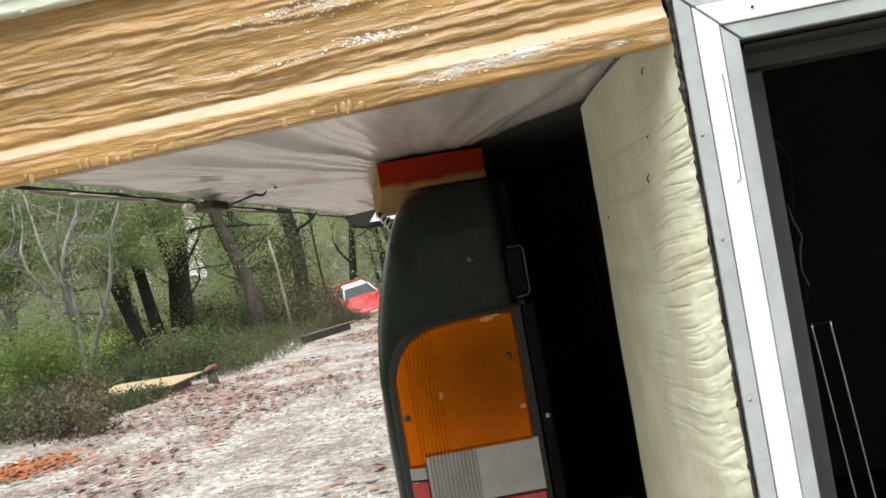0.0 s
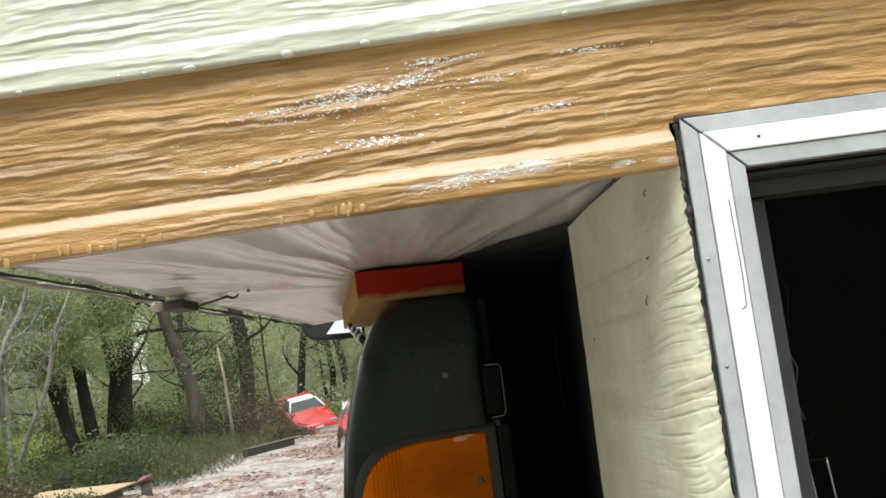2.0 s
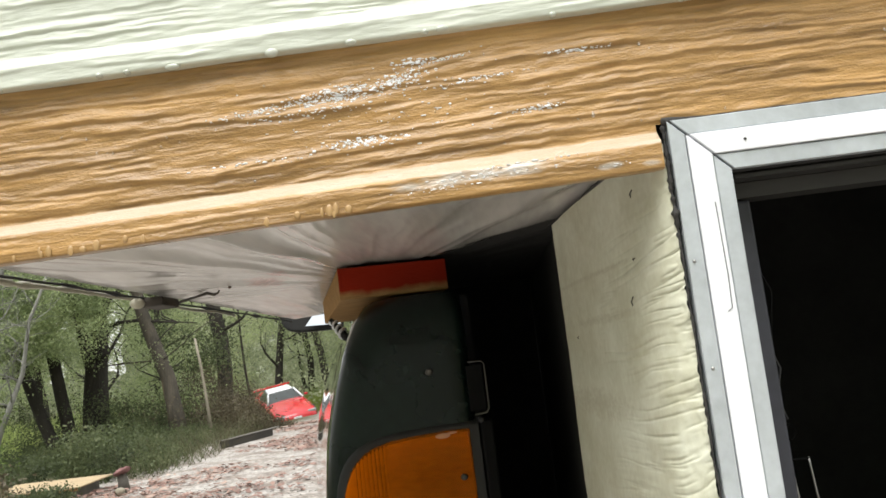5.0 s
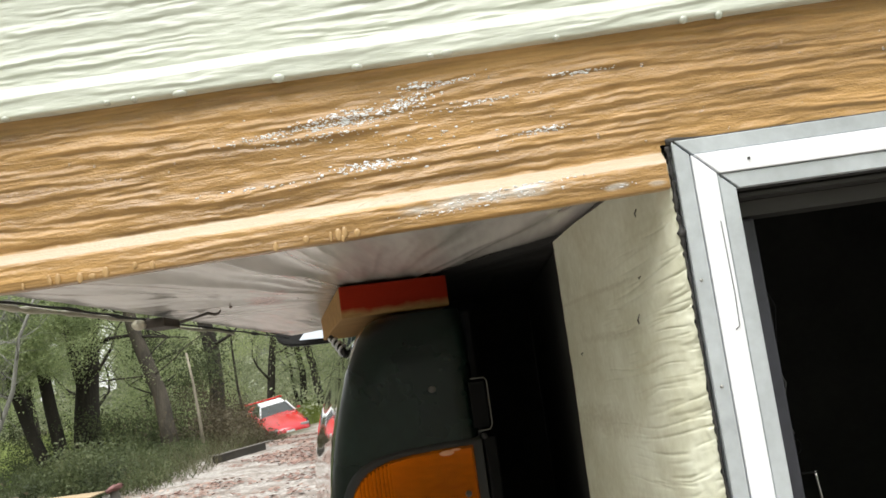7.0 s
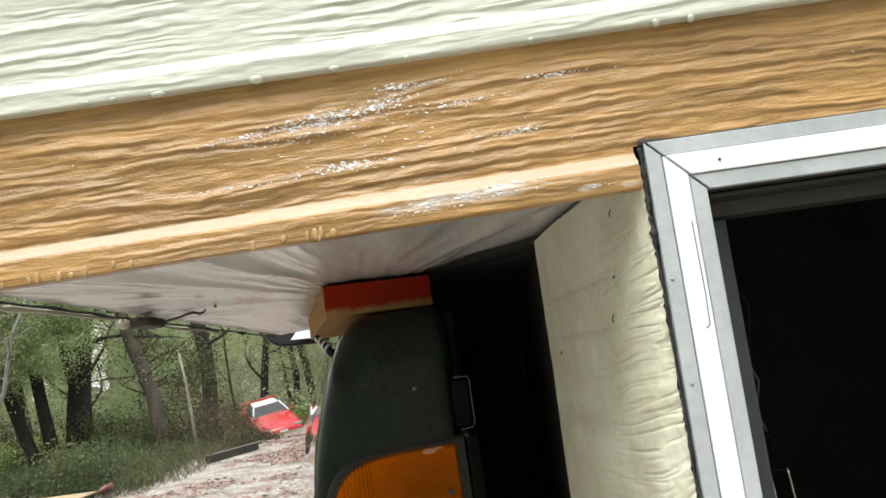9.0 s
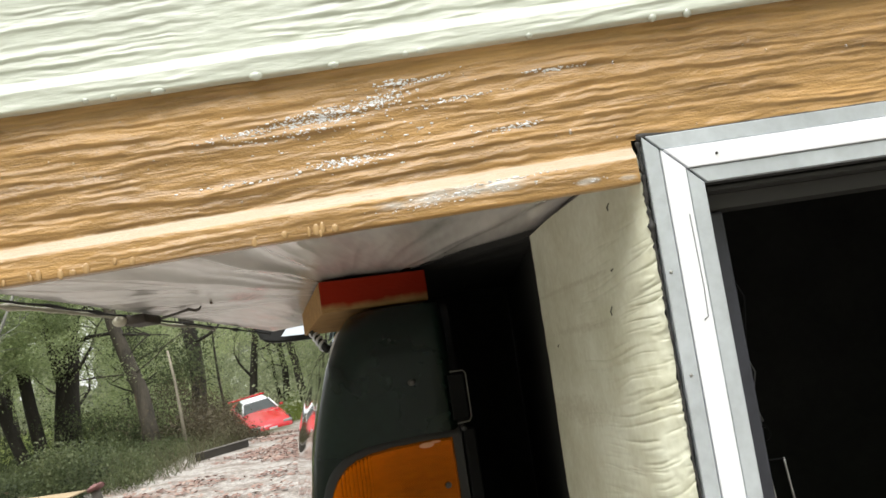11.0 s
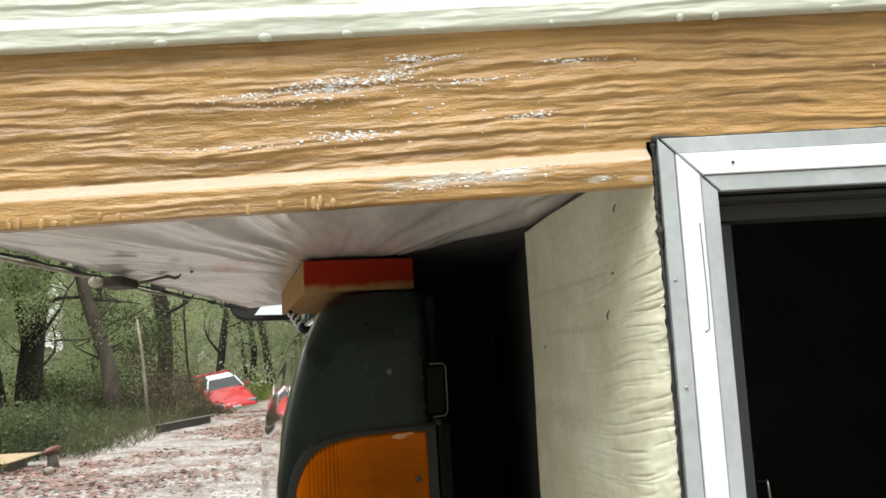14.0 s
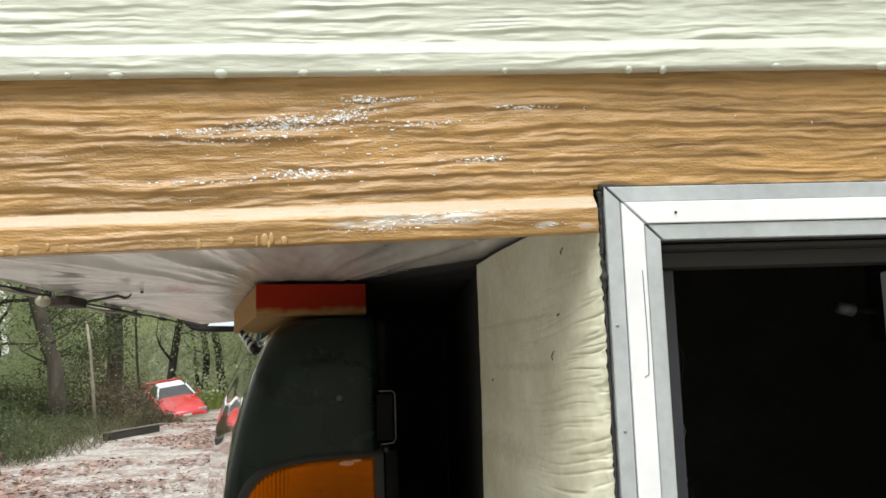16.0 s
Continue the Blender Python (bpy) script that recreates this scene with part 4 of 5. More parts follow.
part("red_side_lens", lens_piece(-0.1685, -0.1475, lambda x: 0.80, lambda x: 0.9545, None, 0.007, 40, 90), M_RED, tail)
for x, z in ((-0.026, 1.083), (-0.160, 1.030)):
    sc = part("lens_screw", tube_me([(x, rear_y(x, z) - 0.006, z), (x, rear_y(x, z) - 0.0095, z)], [0.0042, 0.0032], 12), M_DULL, tail)
    part("screw_slot", box(x - 0.0024, x + 0.0024, rear_y(x, z) - 0.0100, rear_y(x, z) - 0.0094, z - 0.0006, z + 0.0006), M_BLACK, sc)
for x, z, w, h in ((-0.045, 1.1325, 0.010, 0.0034), (-0.034, 1.1350, 0.007, 0.0016), (-0.019, 1.021, 0.004, 0.003), (-0.115, 1.05, 0.003, 0.006)):
    part("lens_chip", me_from(*blob((x, rear_y(x, z) - 0.0068, z), w, 0.0008, h, 9, 5), True), M_AMBERPALE, tail)

# cab and front, past the bed
cab = part("cab", box(-0.195, 1.60, 2.0, 4.0, 0.45, 1.22, 0.07, 4), M_TRUCK, truck)
bm = box(-0.120, 1.525, 2.05, 3.75, 1.18, 1.74, 0.0)
for v in bm.verts:
    if v.co.z > 1.5:
        v.co.x += 0.13 if v.co.x < 0.5 else -0.13
        v.co.y += 0.06 if v.co.y < 3 else -0.45
bmesh.ops.bevel(bm, geom=bm.edges[:], offset=0.05, segments=3, affect="EDGES")
part("cab_roof", bm, M_TRUCK, cab)
bm = box(-0.112, -0.070, 2.3, 3.4, 1.27, 1.62)
for v in bm.verts:
    if v.co.z > 1.4:
        v.co.x += 0.085
        v.co.y += 0.03 if v.co.y < 3 else -0.22
part("side_window", bm, M_GLASS, cab)
part("hood", box(-0.185, 1.59, 4.0, 5.15, 0.50, 1.12, 0.09, 4), M_TRUCK, truck)
part("rear_bumper", box(-0.10, 1.5, -0.12, 0.0, 0.47, 0.62, 0.02), M_STEEL, truck)
part("door_handle", box(-0.212, -0.19, 2.5, 2.62, 1.02, 1.05, 0.008), M_RUBBER, cab)


def slab(profile, y0, y1, tilt=0.0):
    """A flat plate with an outline in x and z; its top leans towards the rear by tilt."""
    n = len(profile)
    lean = lambda z: tilt * (z - 1.48)
    vs = [(x, y0 - lean(z), z) for x, z in profile] + [(x, y1 - lean(z), z) for x, z in profile]
    fs = [tuple(range(n)), tuple(range(2 * n - 1, n - 1, -1))] + [(i, i + n, (i + 1) % n + n, (i + 1) % n) for i in range(n)]
    bm = bmesh.new()
    bm.from_mesh(me_from(vs, fs))
    bmesh.ops.recalc_face_normals(bm, faces=bm.faces)
    return bm


bm = slab([(-0.436, 1.532), (-0.430, 1.508), (-0.410, 1.478), (-0.370, 1.460), (-0.30, 1.453), (-0.10, 1.450), (-0.085, 1.60), (-0.36, 1.605), (-0.42, 1.57)], 3.76, 3.84)
bmesh.ops.bevel(bm, geom=bm.edges[:], offset=0.01, segments=2, affect="EDGES")
mirror = part("side_mirror", bm, M_RUBBER, truck, "black side mirror reflecting the sky")
part("mirror_glass", slab([(-0.305, 1.482), (-0.115, 1.476), (-0.110, 1.592), (-0.215, 1.594)], 3.718, 3.7245, -0.28), M_MIRROR, mirror)
part("mirror_arm", box(-0.21, -0.06, 3.78, 3.82, 1.52, 1.57, 0.01), M_RUBBER, mirror)


def wheel(x, y):
    w = 0.22
    t = []
    for a in np.linspace(0, 2 * math.pi, 37)[:-1]:
        t.append((math.cos(a), math.sin(a)))
    prof = [(0.20, 0.0), (0.30, 0.005), (0.345, 0.03), (0.352, 0.06), (0.352, w - 0.06), (0.345, w - 0.03), (0.30, w - 0.005), (0.20, w)]
    vs = [(x + px, y + r * c, 0.352 + r * s) for r, px in prof for c, s in t]
    n = len(t)
    fs = [(j * n + i, j * n + (i + 1) % n, (j + 1) * n + (i + 1) % n, (j + 1) * n + i) for j in range(len(prof) - 1) for i in range(n)]
    wh = part("wheel", me_from(vs, fs, True), M_RUBBER, truck)
    part("rim", tube_me([(x + 0.03, y, 0.352), (x + w - 0.03, y, 0.352)], 0.205, 24), M_STEEL, wh)


for wy in (0.95, 4.3):
    wheel(-0.14, wy)
    wheel(1.32, wy)

# coil of a tie-down hanging over the bed rail
def coil():
    pts = []
    a, b = Vector((-0.388, 0.795, 1.298)), Vector((-0.366, 0.774, 1.272))
    d = (b - a).normalized()
    s = d.orthogonal().normalized()
    u = d.cross(s)
    for k in range(90):
        f = k / 89
        r = 0.0045 + 0.0035 * f
        an = f * 2 * math.pi * 3.5
        pts.append(a.lerp(b, f) + (s * math.cos(an) + u * math.sin(an)) * r)
    return pts
spring = thing("tie_down_spring", "pale coiled tie-down spring hooked over the bed rail", "spring")
part("coil", tube_me(coil(), 0.0022, 8), M_WHITE, spring)
part("core", tube_me([(-0.390, 0.797, 1.300), (-0.363, 0.771, 1.268)], [0.004, 0.0065], 10), M_RUBBER, spring, "black rubber core")
# ---------------------------------------------------------------- wood block on the rail
block = part("wood_block", box(0, 0.14, 0, 0.50, 0, 0.0405, 0.002), M_BLOCK)
block.matrix_world = pose(-0.322, 0.496, 1.3055, 0, 0, 13)
tagged(block, "short lumber block with a red painted end, on the rail", "wood block")

# ---------------------------------------------------------------- woods
gen = np.random.default_rng(7)


def leaf_cloud(centres, spread, per, size, flat=1.0, droop=0.0):
    """Small folded leaves scattered round each centre; returns a mesh."""
    c = np.repeat(np.asarray(centres, float), per, axis=0)
    n = len(c)
    s = np.repeat(np.broadcast_to(np.asarray(spread, float), (len(centres),)), per)
    p = c + gen.normal(size=(n, 3)) * s[:, None] * np.array([1, 1, flat])
    a = gen.normal(size=(n, 3))
    a /= np.linalg.norm(a, axis=1)[:, None]
    a[:, 2] -= droop
    b = np.cross(a, gen.normal(size=(n, 3)))
    b /= np.linalg.norm(b, axis=1)[:, None]
    up = np.cross(a, b)
    l = (size * gen.uniform(0.5, 1.3, n))[:, None]
    w = l * gen.uniform(0.45, 0.7, n)[:, None]
    v = np.stack([p - a * l / 2, p + b * w / 2 + up * w * 0.15, p + a * l / 2, p - b * w / 2 + up * w * 0.15], axis=1).reshape(-1, 3)
    return quads(v)


def quads(v):
    n = len(v) // 4
    me = bpy.data.meshes.new("leaves")
    me.vertices.add(len(v))
    me.vertices.foreach_set("co", np.ascontiguousarray(v, dtype=np.float32).ravel())
    me.loops.add(4 * n)
    me.loops.foreach_set("vertex_index", np.arange(4 * n, dtype=np.int32))
    me.polygons.add(n)
    me.polygons.foreach_set("loop_start", np.arange(0, 4 * n, 4, dtype=np.int32))
    me.update(calc_edges=True)
    return me


def branchy(base, top, r0, r1, rnd, limbs=6, bend=0.15, start=0.35, reach=1.6, twigs=3):
    """Tapered trunk with crooked limbs and twigs; returns the tubes and the twig ends."""
    base, top = Vector(base), Vector(top)
    n = 9
    pts = []
    ph = rnd.uniform(0, 9)
    for i in range(n):
        f = i / (n - 1)
        p = base.lerp(top, f)
        p += Vector((nz(f * 2.5, ph, 0), nz(f * 2.5, ph, 5), 0)) * bend * (top - base).length * 0.3 * min(1, f * 3)
        pts.append(p)
    rad = [r0 * (1.25 if i == 0 else 1) * (1 - i / (n - 1)) + r1 * i / (n - 1) for i in range(n)]
    lots, ends = [tube(pts, rad, 10)], []
    for k in range(limbs):
        f = start + (1 - start) * (k + rnd.random()) / limbs
        i = min(n - 2, int(f * (n - 1)))
        o = pts[i].lerp(pts[i + 1], f * (n - 1) - i)
        an = rnd.uniform(0, 2 * math.pi)
        d = Vector((math.cos(an), math.sin(an), rnd.uniform(0.15, 0.9)))
        ln = reach * rnd.uniform(0.6, 1.2)
        lp = [o]
        for _ in range(5):
            d = (d + Vector((rnd.gauss(0, 0.22), rnd.gauss(0, 0.22), rnd.gauss(0.03, 0.2)))).normalized()
            lp.append(lp[-1] + d * ln / 5)
        lr = rad[i] * rnd.uniform(0.3, 0.5)
        lots.append(tube(lp, [lr * (1 - 0.8 * q / 5) for q in range(6)], 6))
        ends.append(lp[-1])
        for _ in range(twigs):
            q = rnd.randint(1, 4)
            e = Vector((rnd.gauss(0, 1), rnd.gauss(0, 1), rnd.gauss(0.4, 0.7))).normalized()
            tp = [lp[q]]
            for _ in range(3):
                e = (e + Vector((rnd.gauss(0, 0.3), rnd.gauss(0, 0.3), rnd.gauss(0, 0.3)))).normalized()
                tp.append(tp[-1] + e * ln * 0.16)
            lots.append(tube(tp, [lr * 0.35, lr * 0.25, lr * 0.18, lr * 0.08], 5))
            ends.append(tp[-1])
    return lots, ends


def tree(base, top, r0, r1, seed, label, bark=None, leaves=26, size=0.075, spread=0.26, material=None, extra=(), **kw):
    rnd = random.Random(seed)
    lots, ends = branchy(base, top, r0, r1, rnd, **kw)
    for b2, t2, q0, q1, n in extra:
        more, _ = branchy(b2, t2, q0, q1, rnd, limbs=n, bend=0.7, reach=kw.get("reach", 1.6) * 0.5, twigs=kw.get("twigs", 3))
        lots += more
    ob = thing("tree", label, "tree", pose(*base), group="trees at the wood's edge")
    inv = Matrix.Translation(-Vector(base))
    me = joined(lots, True)
    me.transform(inv)
    part("trunk", me, bark or M_BARK, ob)
    if leaves:
        me = leaf_cloud([tuple(e) for e in ends], spread, leaves, size, 0.7)
        me.transform(inv)
        part("crown", me, material or M_LEAF, ob)
    return ob


G = ground_z
DARK = "dark-barked woodland tree with muted green leaves"
tree((-7.65, 20, -0.1), (-9.1, 20.6, 6.5), 0.20, 0.11, 1, "leaning grey-brown tree with a forked crooked limb", bark=M_BROWNBARK, limbs=8, reach=2.0, leaves=200, size=0.055, twigs=5, start=0.56,
     extra=(((-8.05, 20.1, 2.0), (-9.7, 19.6, 2.0), 0.024, 0.010, 3), ((-7.95, 20.1, 2.0), (-6.6, 20.0, 2.9), 0.016, 0.008, 4)))
tree((-9.56, 20, -0.1), (-9.42, 20.5, 7.0), 0.23, 0.15, 2, "thick dark twin-trunked tree", limbs=12, reach=2.2, leaves=260, size=0.052, twigs=5, start=0.38,
     extra=(((-9.80, 19.9, -0.1), (-9.72, 20.2, 5.5), 0.15, 0.10, 5),))
tree((-9.98, 19.6, -0.1), (-11.42, 20.0, 6.0), 0.17, 0.10, 3, DARK, limbs=9, reach=1.8, leaves=240, size=0.052, twigs=5, start=0.42)
tree((-10.2, 19.3, -0.1), (-12.6, 19.8, 5.5), 0.16, 0.08, 4, DARK, limbs=9, reach=1.8, leaves=240, size=0.052, twigs=5, start=0.42)
PALE = "pale grey sapling with bare spreading branches"
tree((-10.5, 16, -0.1), (-9.9, 16.2, 4.6), 0.085, 0.03, 5, PALE, bark=M_PALEBARK, limbs=12, reach=1.5, leaves=3, size=0.05, twigs=9, bend=0.45, start=0.25,
     extra=(((-10.45, 16, 0.9), (-11.6, 16.4, 4.0), 0.05, 0.02, 6),))
tree((-9.95, 15.8, -0.1), (-8.7, 16.0, 3.9), 0.065, 0.022, 6, PALE, bark=M_PALEBARK, limbs=11, reach=1.3, leaves=3, size=0.05, twigs=9, bend=0.45, start=0.3,
     extra=(((-9.8, 15.8, 1.0), (-10.1, 15.6, 3.6), 0.04, 0.015, 5),))
tree((-12.2, 16.5, -0.1), (-11.5, 16.2, 4.8), 0.08, 0.03, 7, PALE, bark=M_PALEBARK, limbs=11, reach=1.6, leaves=3, size=0.05, twigs=9, bend=0.45, start=0.25)
tree((-11.3, 14.6, -0.1), (-11.9, 14.8, 4.2), 0.06, 0.022, 12, PALE, bark=M_PALEBARK, limbs=13, reach=1.5, leaves=3, size=0.05, twigs=9, bend=0.45, start=0.25,
     extra=(((-11.25, 14.6, 0.7), (-10.2, 14.9, 3.6), 0.04, 0.015, 6),))
tree((-8.9, 14.2, -0.1), (-9.9, 14.4, 3.8), 0.045, 0.018, 13, PALE, bark=M_PALEBARK, limbs=12, reach=1.2, leaves=3, size=0.05, twigs=9, bend=0.45, start=0.3)
tree((-7.35, 25.5, G(-7.35, 25.5) - 0.1), (-8.1, 26, 7.0), 0.04, 0.02, 8, DARK, limbs=7, reach=1.8, leaves=45)
tree((-7.3, 38, G(-7.3, 38) - 0.1), (-8.9, 39, 8.5), 0.18, 0.12, 9, DARK, limbs=8, reach=2.4, leaves=55)
tree((-4.6, 36, G(-4.6, 36) - 0.1), (-5.6, 36, 8.0), 0.11, 0.06, 10, DARK, limbs=8, reach=2.6, leaves=60)
tree((-7.9, 24.5, -0.1), (-8.0, 25, 7.0), 0.22, 0.2, 11, DARK, limbs=7, reach=2.0, leaves=45)
rnd = random.Random(21)


def glade(x, y):
    """Two narrow rides cut through the woods, where the sky shows."""
    return -0.462 < x / y < -0.428 or -0.520 < x / y < -0.497


for k in range(30):
    x, y = rnd.uniform(-27, -1.5), rnd.uniform(24, 44)
    if glade(x, y):
        x -= 2.5
    if x > -9 and y < 35:
        y += 10
    r = rnd.uniform(0.07, 0.2)
    tree((x, y, G(x, y) - 0.1), (x + rnd.gauss(0, 0.8), y + rnd.gauss(0, 0.5), rnd.uniform(6, 8)), r, r * 0.5, 100 + k, DARK, limbs=9, reach=2.6, leaves=130, size=0.085,
         spread=0.36, start=0.2, twigs=4)

# thick woods behind, of uncountable leaves
c = np.column_stack([gen.uniform(-44, 4, 1500), gen.uniform(33, 58, 1500), gen.uniform(0.4, 8.5, 1500)])
c = c[[not glade(p[0], p[1]) or p[2] > 5 for p in c]]
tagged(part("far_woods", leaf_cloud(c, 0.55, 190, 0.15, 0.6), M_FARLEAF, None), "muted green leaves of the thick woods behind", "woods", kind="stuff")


def sprays(n, x0, x1, y0, y1, z0, z1, spread, per, size, flat=0.6):
    """Leafy sprays: short chains of clumps that droop from a hidden twig."""
    out = []
    for _ in range(n):
        p = np.array([gen.uniform(x0, x1), gen.uniform(y0, y1), gen.uniform(z0, z1)])
        d = np.array([gen.normal(), gen.normal() * 0.5, gen.normal(-0.15, 0.3)])
        d *= 0.30 / np.linalg.norm(d)
        for k in range(4):
            out.append(p + d * k)
    out = [q for q in out if not glade(q[0], q[1]) or q[2] > 4]
    return leaf_cloud(out, spread, per, size, flat)


tagged(part("woodland_leaves", sprays(330, -30, -7.8, 22.5, 32, 1.2, 6.5, 0.24, 100, 0.066), M_LEAF, None), "loose sprays of woodland leaves between the trunks", "leaves", kind="stuff")
tagged(part("hanging_boughs", sprays(110, -14.5, -9.0, 17.6, 19.4, 2.35, 4.4, 0.20, 220, 0.062), M_LEAF, None), "dull green boughs hanging before the dark trunks", "leaves", kind="stuff")


# the far edge of the woods, too distant to tell leaves apart
def far_edge(u, v):
    x = -75 + 95 * u
    top = 8.5 + 1.5 * nz(x * 0.09, 2, 2) + 1.2 * nz(x * 0.35, 4, 4) + 0.8 * nz(x * 1.1, 6, 6)
    if -0.468 < x / 66 < -0.425 or -0.524 < x / 66 < -0.497:
        top *= 0.35
    z = -1 + (top + 1) * v
    return (x, 66 + 2.0 * nz(x * 0.25, z * 0.3, 9) + 0.9 * nz(x * 0.9, z * 0.9, 19) + 0.35 * nz(x * 2.6, z * 2.6, 29), z)


# the haze of distance is mixed into this pale grey-green
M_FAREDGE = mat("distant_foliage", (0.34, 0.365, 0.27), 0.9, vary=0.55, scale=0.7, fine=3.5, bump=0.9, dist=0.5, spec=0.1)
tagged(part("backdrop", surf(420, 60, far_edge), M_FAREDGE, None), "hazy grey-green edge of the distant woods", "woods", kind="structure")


# unseen woods added behind and beside the camera, to shape light and reflections
ring = []
for _ in range(1050):
    a, r = gen.uniform(-3.5, 0.75), gen.uniform(17, 27)
    ring.append((r * math.cos(a), 2 + r * math.sin(a), gen.uniform(0.3, 13)))
tagged(part("unseen_woods", leaf_cloud(ring, 1.3, 150, 0.27, 0.9), M_LEAF, None), "unseen woods added round the clearing to shape light and reflections", "woods", kind="stuff")


# undergrowth along the drive
def edge_x(y):
    return float(np.interp(y, [4, 7, 9, 11, 13, 15, 17, 20, 26, 32], [-7.6, -6.7, -6.1, -5.4, -5.0, -5.05, -5.35, -5.70, -6.6, -8.0]))


cs, sp = [], []
for _ in range(700):
    y = gen.uniform(7.5, 27)
    back = abs(gen.normal(0, 2.6))
    x = edge_x(y) - 0.35 - 0.5 * clamp((y - 13.5) / 2) - back
    if y < 12.3 and x > -0.9 - 0.60 * y:
        continue
    lush = clamp(0.5 + 1.6 * nz(x * 0.55, y * 0.4, 17))
    h = min((0.42 if x < -7.2 else 0.7) if y < 19.5 else 1.4, 0.22 + (0.25 + 0.5 * lush) * back) * gen.uniform(0.35, 1.1)
    for f in ((0.35, 0.8) if h > 0.6 else (0.55,)):
        cs.append((x + gen.normal(0, 0.08), y, G(x, y) + h * f))
        sp.append(0.09 + 0.11 * h)
tagged(part("undergrowth", leaf_cloud(cs, sp, 190, 0.055, 0.8), M_BUSH, None), "low green undergrowth along the drive", "undergrowth", kind="stuff")
cs, sp = [], []
for _ in range(80):
    y = gen.uniform(20.5, 30)
    back = abs(gen.normal(0, 2.0))
    x = edge_x(y) - 1.6 - back
    cs.append((x, y, G(x, y) + gen.uniform(0.3, 1.3)))
    sp.append(0.26)
tagged(part("brush", leaf_cloud(cs, sp, 200, 0.075, 0.8), M_LEAF, None), "tangled leafy brush under the trees", "brush", kind="stuff")


cs = [(gen.normal(-9.1, 0.5), gen.normal(12.6, 0.6), gen.uniform(0.25, 1.15)) for _ in range(46)]
tagged(part("fresh_shrub", leaf_cloud(cs, 0.17, 130, 0.06, 0.8), M_FRESH, None), "bright green leafy shrub at the wood's edge", "shrub", kind="stuff")


cs = []
for _ in range(110):
    y = gen.uniform(12.4, 17.5)
    x = -0.9 - 0.56 * y - gen.uniform(0.2, 3.2)
    cs.append((x, y, G(x, y) + gen.uniform(0.1, 0.75)))
tagged(part("broadleaf_weeds", leaf_cloud(cs, 0.15, 55, 0.11, 0.8), M_FRESH, None), "broad-leaved green weeds under the trees", "weeds", kind="stuff")


# low weeds between the wooden box and the drive
cs, sp = [], []
for _ in range(150):
    y = gen.uniform(8.6, 11.6)
    x = -5.78 + 0.17 * (y - 9.6) - abs(gen.normal(0, 0.55))
    if y > 10.75 and x > -6.9:
        continue
    h = gen.uniform(0.05, 0.20)
    cs.append((x, y, G(x, y) + h * 0.5))
    sp.append(0.05 + 0.25 * h)
tagged(part("verge_weeds", leaf_cloud(cs, sp, 90, 0.045, 0.8), M_BUSH, None), "low green weeds beside the wooden box", "weeds", kind="stuff")

# dead brown brush that hides the car's flank
cs, sp = [], []
for _ in range(150):
    x, y = gen.uniform(-8.5, -5.85), gen.uniform(21.8, 23.8)
    top = min(1.7, max(0.05, (-6.10 - x) * 1.4))
    cs.append((x, y, G(x, y) + top * gen.uniform(0.05, 0.85)))
    sp.append(0.10 + 0.08 * top)
for _ in range(110):
    y = gen.uniform(19.4, 23.5)
    x = edge_x(y) - 0.4 - abs(gen.normal(0, 0.9))
    cs.append((x, y, G(x, y) + gen.uniform(0.05, 0.9)))
    sp.append(0.2)
for _ in range(75):
    y = gen.uniform(7.8, 12.3)
    x = -0.9 - 0.60 * y + gen.uniform(-0.5, 0.6)
    if -6.9 < x < -5.0 and y > 10.5:
        continue
    h = gen.uniform(0.08, 0.35)
    cs.append((x, y, G(x, y) + h * 0.5))
    sp.append(0.07 + 0.25 * h)
tagged(part("dead_brush", leaf_cloud(cs, sp, 130, 0.055, 1.2), M_BROWNBRUSH, None), "tangled brown dead brush at the drive's edge", "brush", kind="stuff")
c = np.column_stack([gen.uniform(-9.5, -7.4, 26), gen.uniform(22, 25, 26), gen.uniform(1.5, 3.2, 26)])
tagged(part("leafy_sprays", leaf_cloud(c, 0.28, 150, 0.085, 0.7), M_BUSH, None), "leafy sprays hanging over the dead brush", "leaves", kind="stuff")


def blades(n, place, hmin, hmax, w, lean=0.35):
    """Thin upright blades, each a narrow bent strip."""
    v = []
    for _ in range(n):
        x, y = place()
        z = G(x, y)
        h = gen.uniform(hmin, hmax)
        a = gen.uniform(0, 6.28)
        d = np.array([math.cos(a), math.sin(a), 0]) * w
        t = np.array([gen.normal(0, lean), gen.normal(0, lean), 1.0]) * h
        p = np.array([x, y, z])
        v += [p - d, p + d, p + t + d * 0.25, p + t - d * 0.25]
    return quads(np.array(v))


def weed_place():
    while True:
        y = gen.uniform(6.8, 22)
        x = edge_x(y) - 0.1 - abs(gen.normal(0, 0.7))
        if y > 12.2 or x < -0.75 - 0.58 * y:
            return x, y


tagged(part("dry_weeds", blades(1500, weed_place, 0.10, 0.6, 0.005, 0.6), M_WEED, None), "dry brown weeds and stalks beside the drive", "weeds", kind="stuff")
tagged(part("grass", blades(9000, lambda: (gen.uniform(-8.5, -2.0), gen.uniform(33.6, 42)), 0.12, 0.40, 0.014), M_GRASS, None), "pale green grass beyond the drive", "grass", kind="stuff")


# the clearing's sunlight is painted in as a brighter grass colour
M_LIME = leaf_material("sunlit_grass", [(0.28, 0.36, 0.12), (0.40, 0.48, 0.18), (0.52, 0.56, 0.26)], 0.5)
tagged(part("clearing_grass", blades(9000, lambda: (gen.uniform(-19, -10.5), gen.uniform(23.5, 36)), 0.3, 1.1, 0.02, 0.3), M_LIME, None), "bright tall grass in the clearing behind the trunks", "grass", kind="stuff")


